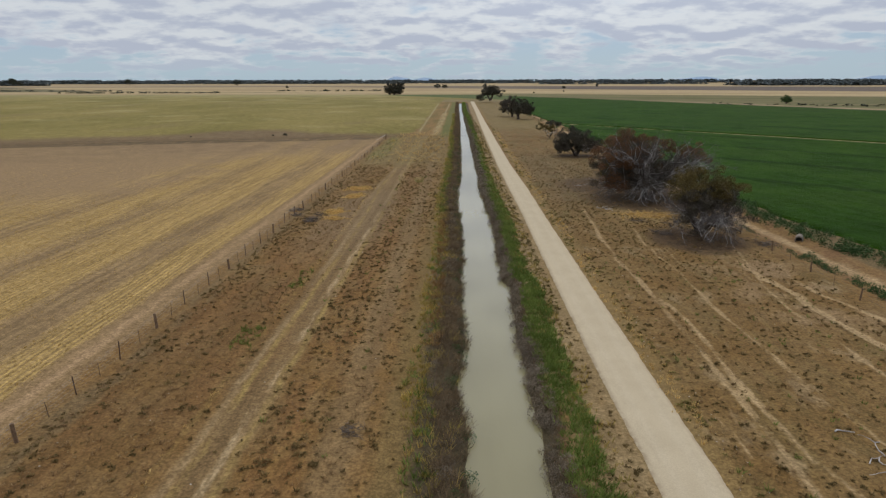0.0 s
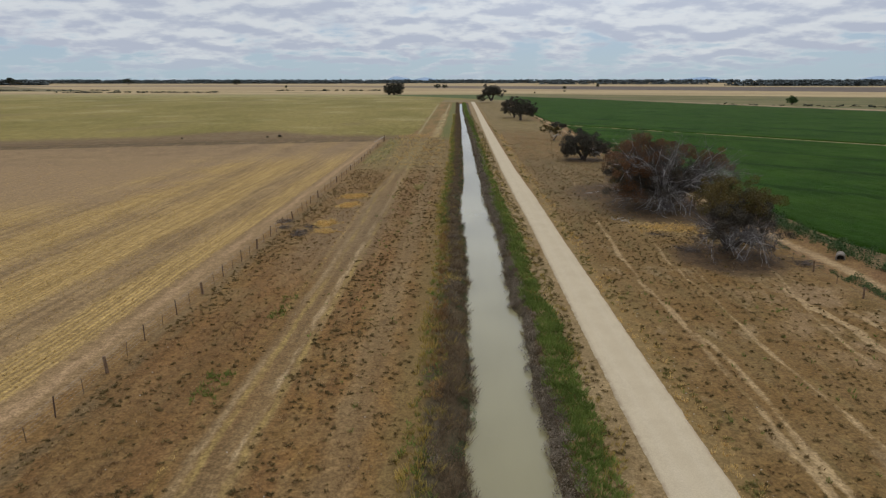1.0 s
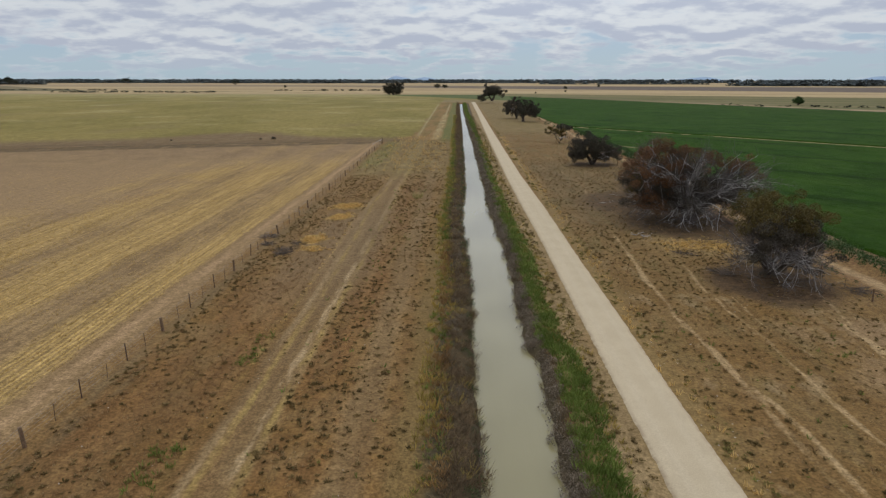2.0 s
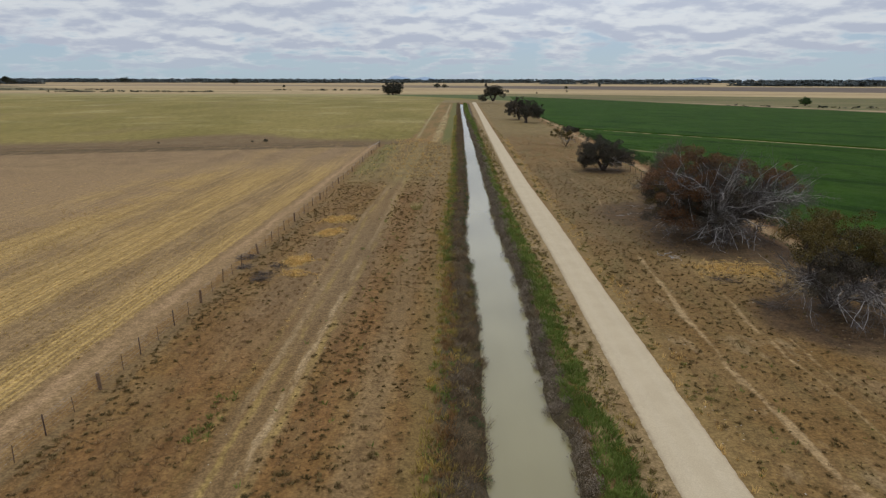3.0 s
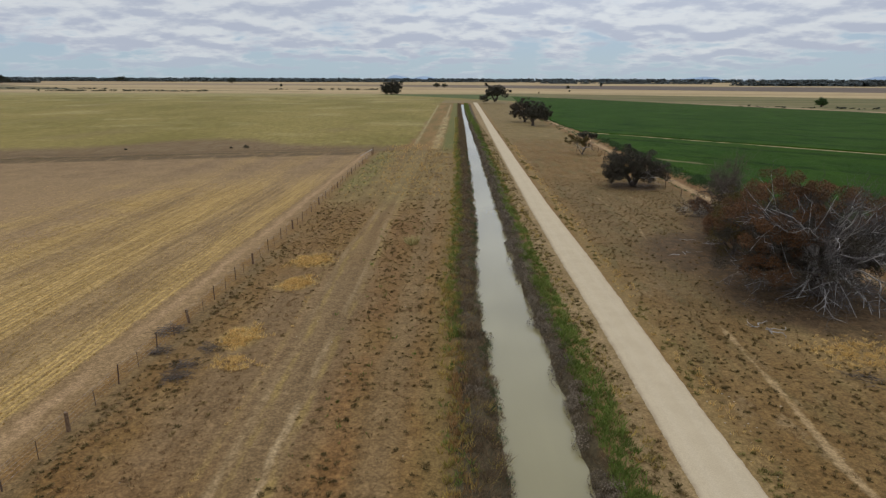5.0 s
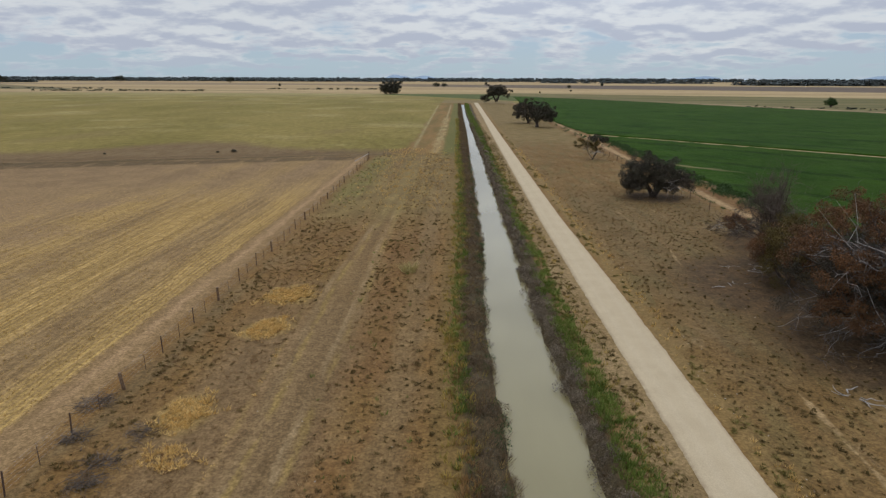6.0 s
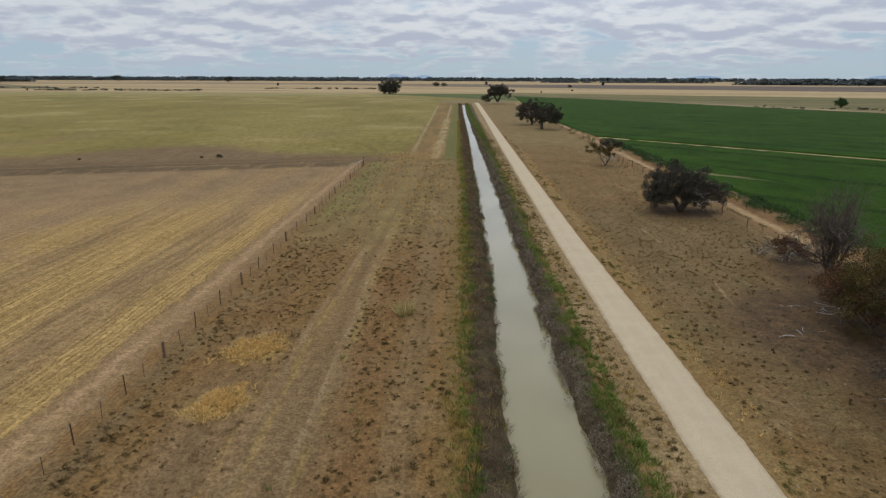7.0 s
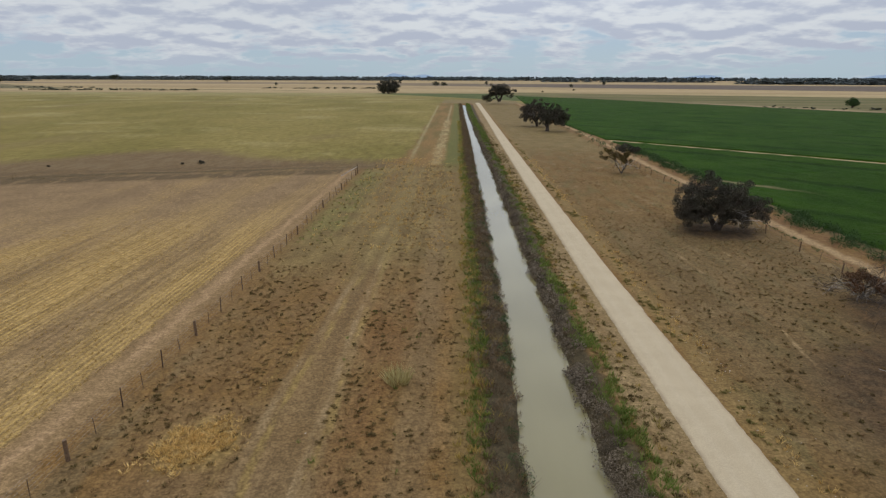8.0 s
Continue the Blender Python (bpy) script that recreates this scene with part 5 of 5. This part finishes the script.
    # bare standing tree behind it
    stems = [[(0, 0, 0), (0.1, 0, 1.4), (0.2, 0.1, 3.0)], [(0, 0.1, 0.2), (-0.6, 0.1, 1.6), (-1.0, 0.2, 3.2)], [(0.1, 0, 0.2), (0.8, 0.1, 1.7), (1.3, 0.0, 3.4)]]
    bare = fountain(g, 20, (0, 360), (0.5, 2.4), (4.0, 6.0), (6.0, 8.8), (0.04, 0.075), 9, 7, (0, 0, 1.6), 0.6)
    bare += fountain(g, 16, (0, 360), (2.2, 4.2), (4.0, 6.0), (3.0, 6.8), (0.035, 0.065), 9, 7, (0, 0, 1.8), 0.7)
    bare += fountain(g, 4, (130, 200), (4.0, 6.5), (1.8, 2.8), (0.8, 2.0), (0.05, 0.08), 6, 9, (0, 0, 1.0))
    plant("tree", "leafless grey-brown tree with fine upright twigs", group, (31.3, 116.4), stems, [], 13, bare, bark=M_BARK, dead=M_BARK)
    stems = [[(0, 0, 0), (0.2, 0.1, 0.5), (0.4, 0.2, 1.1)], [(0, 0, 0), (-0.5, 0.3, 0.8), (-1.1, 0.4, 1.7)]]
    olive = [(x, y, abs(z) + 0.3, r) for x, y, z, r in shell(g, 130, (0, 0, 3.2), (3.0, 3.4, 3.6), 0.62, -0.8, 0.4, 0.4)]
    plant("shrub", "dense olive-yellow bush crowding the half-dead tree", group, (27.0, 104.2), stems, [(olive, M_GOLD)], 25, per=230, leaf=0.12, category="shrub")
    stems = [[(0, 0, 0), (0.2, 0.1, 0.5), (0.4, 0.2, 1.1)]]
    rust = [(x, y, abs(z) + 0.3, r) for x, y, z, r in shell(g, 130, (-0.2, 0.0, 1.6), (4.2, 5.0, 3.0), 0.65, -0.2, 0.3)]
    bare = fountain(g, 20, (0, 360), (2.5, 5.5), (1.5, 3.5), (0.1, 2.6), (0.03, 0.07), 7, 5, (0, 0, 0.6))
    plant("shrub", "low rust-brown shrub with bare twigs on leaf litter", group, (28.6, 106.0), stems, [(rust, M_RUST)], 14, bare, per=230, leaf=0.12, category="shrub", dead=M_TWIG)
    bare = fountain(g, 14, (0, 360), (1.4, 3.0), (0.9, 2.2), (0.2, 1.6), (0.025, 0.05), 6, 5, (0, 0, 0.4))
    few = [(x, y, abs(z) + 0.3, r) for x, y, z, r in shell(g, 22, (0, 0, 0.9), (1.9, 1.8, 1.3), 0.5, -0.2)]
    plant("shrub", "half-bare rusty shrub near the fence", group, (30.6, 122.6), stems, [(few, M_RUST)], 15, bare, per=120, leaf=0.17, category="shrub")
    for x, y, w in ((-58.6, 199.4, 0.75), (-62.4, 199.0, 0.35), (-88.0, 194.0, 0.35)):
        ball = [(p, r, max(0.15, z), c) for p, r, z, c in shell(g, 14, (0, 0, w * 0.55), (w, w, w * 0.6), w * 0.4, -0.5, 0.2, 0.3)]
        plant("shrub", "low dark bush alone on bare brown clay", "bushes on the clay", (x, y), [[(0, 0, 0), (0.05, 0, 0.15), (0.05, 0.05, 0.3)]], [(ball, M_LEAF)], 50, per=40, leaf=0.16, category="shrub")
    # compact dark dome
    stems = [[(0, 0, 0), (0.05, 0, 0.6), (0.1, 0.1, 1.3)], [(0, 0, 0.2), (-0.5, 0.1, 1.0), (-1.1, 0.2, 1.9)], [(0, 0, 0.2), (0.6, 0.1, 1.0), (1.2, 0.1, 2.0)]]
    dark = shell(g, 200, (-0.7, 0.3, 3.6), (4.7, 4.5, 3.3), 0.50, -0.8, 0.5, 0.35)
    dusk = shell(g, 170, (-0.8, 0.3, 3.2), (5.0, 4.6, 2.9), 0.48, -0.85, 0.5, 0.4)
    skirt = shell(g, 46, (4.2, 0.2, 2.6), (2.2, 2.4, 1.8), 0.6, -0.8, 0.2, 0.3)
    skirt += shell(g, 60, (-3.2, 0.2, 2.0), (2.3, 2.6, 1.3), 0.46, -0.8, 0.2, 0.3) + shell(g, 30, (2.2, -0.8, 2.0), (1.8, 2.0, 1.1), 0.42, -0.8, 0.2, 0.3)
    bare = fountain(g, 9, (-60, 60), (3.5, 6.0), (3.0, 4.5), (0.8, 3.5), (0.03, 0.06), 6, 5)
    plant("tree", "low dense dark tree with a short thick trunk", group, (28.1, 146.2), stems, [(dark, M_LEAF), (dusk + skirt, M_LEAF_GREY)], 16, bare, per=150, leaf=0.15, tip=0.020)
    # thin dry tree
    stems = [[(0, 0, 0), (0.3, 0, 0.8), (0.9, 0.1, 1.7)], [(0, 0, 0.1), (-0.5, 0, 0.9), (-1.2, 0.1, 1.8)]]
    a = shell(g, 24, (-1.2, 0, 3.0), (3.0, 2.4, 1.6), 0.55, -0.5)
    b = shell(g, 22, (1.6, 3.0, 4.4), (2.2, 1.8, 1.1), 0.6, -0.5)
    bare = fountain(g, 8, (0, 360), (1.5, 3.6), (2.0, 3.5), (0.8, 3.4), (0.03, 0.05), 5, 4)
    plant("tree", "thin open tree with sparse brownish leaves", group, (28.0, 190.5), stems, [(a, M_GOLD), (b, M_LEAF)], 17, bare, per=90, leaf=0.28, tip=0.025)
    # pair of umbrella trees
    stems = [[(0, 0, 0), (0.1, 0, 1.2), (0.0, 0.1, 2.6)], [(0, 0, 1.0), (-0.9, 0, 2.4), (-1.8, 0, 3.6)]]
    plant("tree", "dark spreading umbrella-shaped tree on a slim trunk", group, (26.9, 284.0), stems, [(shell(g, 220, (2.4, 0, 4.5), (5.0, 4.7, 3.8), 0.66, -0.62, 0.0, 0.45), M_LEAF)], 18, per=80, leaf=0.32, tip=0.035)
    plant("tree", "dark broad tree with a leaning bare side", group, (25.9, 304.6), stems, [(shell(g, 280, (-0.2, 0, 4.8), (6.9, 6.0, 4.5), 0.72, -0.62, 0.3, 0.45), M_LEAF_GREY)], 19, fountain(g, 8, (110, 250), (3.0, 6.0), (4.0, 7.0), (2.0, 6.0), (0.05, 0.09), 5, 3, (0, 0, 1.6)), per=75, leaf=0.34, tip=0.030)
    # tall open tree at the end of the road
    stems = [[(0, 0, 0), (0.2, 0, 2.0), (0.3, 0, 4.4)], [(0, 0, 1.6), (-1.4, 0, 4.2), (-2.8, 0, 6.6)], [(0, 0, 1.8), (1.6, 0, 4.4), (3.0, 0, 7.0)]]
    plant("tree", "tall open eucalypt by the end of the road", group, (24.0, 498.0), stems, [(shell(g, 190, (0.4, 0, 8.2), (9.0, 7.4, 5.6), 1.25, -0.62, 0.3, 0.35), M_LEAF), (shell(g, 22, (-7.6, 2, 3.6), (3.4, 4, 2.8), 1.2, -0.7), M_LEAF)], 20, per=90, leaf=0.5, tip=0.06)
    far = "scattered far trees"
    stems = [[(0, 0, 0), (0.2, 0, 1.6), (0.3, 0, 3.4)]]
    plant("tree", "big round dark tree alone in the pasture", far, (-80.0, 738.0), stems, [(shell(g, 130, (0, 0, 6.6), (11.5, 9, 7.6), 2.2, -0.8), M_LEAF)], 21, per=70, leaf=1.1, tip=0.08)
    plant("tree", "small round green tree alone in the pasture", far, (243.0, 463.0), stems, [(shell(g, 70, (0, 0, 3.3), (4.0, 4, 2.6), 1.0, -1.0, 0.0, 0.3), M_GREENBUSH)], 22, per=60, leaf=0.5, tip=0.06)
    for k, (x, y, w, h) in enumerate(((-48, 1250, 15, 9), (-32, 1255, 12, 8), (193, 1160, 7, 6), (-367, 1290, 6, 6), (-707, 1930, 26, 17), (-1390, 1870, 24, 24),
                                      (-1360, 1850, 30, 16), (-1173, 2150, 34, 20), (330, 1500, 7, 8), (60, 1500, 6, 8), (-150, 1600, 8, 9), (95, 800, 2.2, 2.2), (150, 900, 3, 2.5))):
        crown = shell(g, 34, (0, 0, h * 0.55), (w * 0.5, w * 0.5, h * 0.48), max(w, h) * 0.16, -0.75)
        plant("tree", "far dark paddock tree on pale grassland", far, (x, y), [[(0, 0, 0), (0, 0, h * 0.2), (0.1, 0, h * 0.4)]], [(crown, M_FARLEAF)], 30 + k, per=40, leaf=h * 0.10, tip=h * 0.008)


build_trees()


# ---- far woods, scrub lines and hills ----
def build_far():
    ball = leafball(30, 0.5, 1.0, 0.42, 300, 0.0), leafball(30, 0.5, 1.0, 0.42, 301, 0.0), leafball(30, 0.5, 1.0, 0.42, 302, 0.0)

    def line(n, x0, x1, y, deep, w, h, slope=0.0):
        x = rng.uniform(x0, x1, n)
        yy = y + slope * x + rng.uniform(-deep, deep, n)
        s = rng.uniform(*w, n)
        return np.column_stack([x, yy, np.full(n, -0.5), s, rng.uniform(*h, n) / s, rng.uniform(0, 6.28, n), rng.uniform(0, 1, n)])

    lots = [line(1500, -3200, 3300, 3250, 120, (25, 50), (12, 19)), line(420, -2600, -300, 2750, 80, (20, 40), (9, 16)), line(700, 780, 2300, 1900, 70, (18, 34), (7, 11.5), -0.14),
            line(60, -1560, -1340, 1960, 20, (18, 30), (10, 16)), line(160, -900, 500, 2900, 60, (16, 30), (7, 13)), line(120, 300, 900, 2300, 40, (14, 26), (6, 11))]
    scatter("far_woods", "dark hazed belts of woodland along the flat horizon", "woods", ball, np.concatenate(lots), M_HAZED_WOODS)
    lots = [line(60, -560, -330, 850, 14, (4, 9), (1.5, 3.2)), line(50, -900, -560, 1000, 24, (5, 10), (1.5, 3)), line(90, 190, 420, 520, 16, (2, 5), (0.8, 2.0), -0.35),
            line(40, -300, -120, 1000, 20, (5, 9), (1.5, 3))]
    scatter("far_scrub", "low dark scrub along the far paddock edges", "scrub", ball, np.concatenate(lots), M_FARLEAF)

    for x, w, h in ((-430, 180, 38), (-250, 260, 28), (1640, 330, 32), (3130, 380, 48), (2860, 330, 36)):
        s, t = np.linspace(-1, 1, 41), np.linspace(-1, 1, 9)
        S, T = np.meshgrid(s, t)
        Z = h * np.exp(-(S * 1.9) ** 2) * (1 - T * T) * (1 + 0.12 * np.sin(S * 9 + x)) - 1
        me = mesh_from("hill", np.stack([x + S * w, 4300 + T * 200 + 0 * S, Z], -1).reshape(-1, 3), grid_faces(9, 41), True)
        tagged(part("hill", me, M_HAZED_HILL), "faint hill on the far horizon, blue haze in its colour", "hill", "distant hills", "structure")


build_far()


# ---- fences ----
def wood_post(height, r, seed):
    bm = bmesh.new()
    g = random.Random(seed)
    rings = []
    for z, f in ((-0.3, 1.05), (0.0, 1.05), (height * 0.5, 0.98), (height * 0.96, 0.95), (height, 0.82)):
        rings.append([bm.verts.new((r * f * math.cos(a * math.pi / 4) * g.uniform(0.92, 1.08), r * f * math.sin(a * math.pi / 4) * g.uniform(0.92, 1.08), z)) for a in range(8)])
    for lo, hi in zip(rings, rings[1:]):
        for k in range(8):
            bm.faces.new((lo[k], lo[(k + 1) % 8], hi[(k + 1) % 8], hi[k]))
    bm.faces.new(rings[-1])
    me = bpy.data.meshes.new("post")
    bm.to_mesh(me)
    bm.free()
    return me


def steel_post(height, r):
    """A three-winged steel picket."""
    bm = bmesh.new()
    t = r * 0.28
    outline = []
    for k in range(3):
        a = k * 2 * math.pi / 3
        d, n = Vector((math.cos(a), math.sin(a), 0)), Vector((-math.sin(a), math.cos(a), 0))
        outline += [d * r - n * t, d * r + n * t, (d + Vector((math.cos(a + 2.094), math.sin(a + 2.094), 0))) * t * 0.9]
    lo = [bm.verts.new((p.x, p.y, -0.3)) for p in outline]
    hi = [bm.verts.new((p.x, p.y, height)) for p in outline]
    for k in range(len(lo)):
        j = (k + 1) % len(lo)
        bm.faces.new((lo[k], lo[j], hi[j], hi[k]))
    bm.faces.new(hi)
    me = bpy.data.meshes.new("picket")
    bm.to_mesh(me)
    bm.free()
    return me


def wire(points, r=0.006):
    v, f = tubes([(points, [r] * len(points))], 3)
    return mesh_from("wire", v, f)


def fence(name, label, posts, heights, wires, group):
    """posts: (x, y, kind); wires between them at the given heights."""
    root = tagged(new(name), label, "fence", group)
    for x, y, kind in posts:
        me, mat, title = {"wood": (WOOD[int(y) % 3], M_WOOD, "post"), "slim": (SLIM, M_WOOD, "post"), "steel": (STEEL, M_STEEL, "picket"), "dropper": (DROPPER, M_STEEL, "dropper")}[kind]
        ob = part(title, me, mat, root)
        ob.matrix_basis = pose(x, y, float(ground_z(x, y)), rng.normal(0, 2.2), rng.normal(0, 2.2), rng.uniform(0, 360)) @ Matrix.Diagonal((1, 1, rng.uniform(0.94, 1.05), 1))
    for h in wires:
        part("wire", wire([(x, y, float(ground_z(x, y)) + h) for x, y, kind in posts if kind != "dropper"]), M_WIRE, root)
    return root


WOOD = [wood_post(1.12, 0.105, k) for k in range(3)]
SLIM = wood_post(1.1, 0.075, 7)
STEEL, DROPPER = steel_post(1.25, 0.038), steel_post(1.0, 0.018)


def build_fences():
    posts = []
    for k in range(-3, 68):
        y = 26.1 + 2.42 * k
        if y > 187:
            break
        x = -22.75 - 0.5 * float(smooth01((y - 120) / 70))
        kind = "wood" if k % 6 == 0 else "steel" if k % 2 == 0 else "dropper"
        posts.append((x, y + rng.normal(0, 0.12), kind))
    fence("fence", "wire fence with wooden posts and dark steel pickets", posts, (0.25, 0.5, 0.75, 0.98, 1.15), (0.25, 0.5, 0.75, 0.98, 1.15), "paddock fences")
    root = tagged(new("strainer"), "grey timber fence strainer with a diagonal stay", "fence post", "paddock fences")
    ob = part("post", wood_post(1.75, 0.13, 9), M_WOOD, root)
    ob.matrix_basis = pose(-23.3, 188.2, 0)
    v, f = tubes([([(-23.3, 188.1, 1.35), (-24.6, 186.4, 0.72), (-25.9, 184.6, 0.05)], [0.06, 0.06, 0.06])], 8)
    part("stay", mesh_from("stay", v, f, True), M_SILVER, root)
    posts = [(33.9 - 0.7 * float(smooth01((y - 60) / 60)), y, "slim" if n % 2 == 0 else "dropper") for n, y in enumerate(np.arange(40.7, 235, 3.7))]
    fence("fence", "old wire fence with slim posts beside the sandy lane", posts, (), (0.4, 0.75, 1.0), "paddock fences")


build_fences()


# ---- small things ----
def build_pipe():
    root = tagged(new("culvert_pipe"), "pale concrete culvert pipe lying in orange dirt", "pipe")
    root.matrix_basis = pose(39.3, 67.6, -0.08, 0, 0, -32) @ Matrix.Scale(0.8, 4)
    n = 24
    prof = ((0.0, 0.40), (0.0, 0.55), (0.14, 0.57), (0.20, 0.52), (1.9, 0.52), (1.9, 0.40), (0.0, 0.40))
    V = np.array([[r * math.cos(a * 2 * math.pi / n), y, 0.1 + r * math.sin(a * 2 * math.pi / n)] for y, r in prof for a in range(n)])
    F = np.array([[i * n + k, i * n + (k + 1) % n, (i + 1) * n + (k + 1) % n, (i + 1) * n + k] for i in range(len(prof) - 1) for k in range(n)])
    part("ring", mesh_from("ring", V, F, True), M_CONCRETE, root)
    # a dark cone plugs the bore, painted as its shade
    V = np.array([[0.405 * math.cos(a * 2 * math.pi / n), 0.35, 0.1 + 0.405 * math.sin(a * 2 * math.pi / n)] for a in range(n)] + [[0, 0.5, 0.1]])
    F = np.array([[k, (k + 1) % n, n] for k in range(n)])
    part("inside", mesh_from("inside", V, F), M_PIPE_SHADE, root, "near-black cap, pipe shade in its colour")


def rock_proto(seed):
    bm = bmesh.new()
    bmesh.ops.create_icosphere(bm, subdivisions=1, radius=0.5)
    g = random.Random(seed)
    for p in bm.verts:
        p.co *= g.uniform(0.7, 1.15)
        p.co.z *= 0.6
    v = np.array([p.co[:] for p in bm.verts])
    f = np.array([[p.index for p in face.verts] for face in bm.faces])
    bm.free()
    return v, f


def build_stones():
    rocks = [rock_proto(k) for k in range(3)]
    a = spots(500, 12.2, 14.2, 14, 120, (0.04, 0.11), 8, 51)
    b = spots(160, 13, 33, 14, 110, (0.04, 0.14), 9, 52)
    c = spots(160, -21, -4, 14, 110, (0.04, 0.11), 9, 53)
    scatter("loose_stones", "pale loose stones spilled beside the road", "stones", rocks, np.concatenate([a, b, c]), M_STONE)


def fallen(name, label, at, n, reach, seed, mat):
    g = np.random.default_rng(seed)
    lines = []
    thick = 0.03 if mat is M_SILVER else 0.013
    for _ in range(n):
        a = g.uniform(0, 6.28)
        p = np.array([g.normal(0, 0.45), g.normal(0, 0.45), abs(g.normal(0.08, 0.12)) + 0.03]) * np.array([reach, reach, 1])
        pts = [p]
        for k in range(4):
            a += g.normal(0, 0.5)
            p = p + np.array([math.cos(a), math.sin(a), g.normal(0.06, 0.14)]) * reach / 4 * g.uniform(0.5, 1.0)
            p[2] = max(p[2], 0.03)
            pts.append(p)
        r = thick * g.uniform(0.6, 1.5)
        lines.append((pts, [r, r, r * 0.8, r * 0.6, r * 0.3]))
    root = tagged(new(name), label, "dead branches", "fallen branches")
    root.location = (at[0], at[1], float(ground_z(*at)))
    for line in lines[:14]:
        v, f = tubes([line], 5)
        part("stick", mesh_from("stick", v, f, True), mat, root)
    if len(lines) > 14:
        v, f = tubes(lines[14:], 4)
        tagged(part("brushwood", mesh_from("brushwood", v, f, True), mat, root), kind="stuff")


def build_clump():
    v, f = blades(220, 1.5, 1.15, 0.05, 0.75, 610)
    tint = np.repeat(np.random.default_rng(611).uniform(0, 1, len(f)), 3)
    ob = part("grass_clump", mesh_from("grass_clump", v, f, False, tint), M_PALEGRASS)
    ob.location = (-7.4, 106.9, float(ground_z(-7.4, 106.9)))
    tagged(ob, "tall pale green grass clump on red-brown soil", "grass")


build_pipe()
build_clump()
build_stones()
for k, (x, y, n, r, mat) in enumerate(((21.3, 26.8, 5, 1.6, M_SILVER), (20.6, 25.2, 5, 1.5, M_SILVER), (-5.7, 27.4, 60, 0.7, M_TWIG), (-23.4, 82.3, 110, 1.0, M_TWIG),
                                      (-22.4, 78.8, 90, 0.8, M_TWIG), (-19.2, 79.4, 80, 0.8, M_TWIG), (-19.7, 75.3, 110, 1.0, M_TWIG), (-19.8, 77.0, 90, 0.9, M_TWIG),
                                      (34.4, 65.3, 120, 1.3, M_TWIG), (23.4, 76.5, 60, 1.3, M_TWIG), (20.6, 84.0, 8, 1.6, M_SILVER), (24.2, 107.6, 4, 1.9, M_SILVER), (22.4, 104.4, 4, 1.6, M_SILVER), (27.0, 108.4, 5, 1.8, M_SILVER), (24.5, 70.2, 110, 1.4, M_TWIG))):
    fallen("branch_pile", "tangled dry grey sticks lying on bare soil", (x, y), n, r, 400 + k, mat)
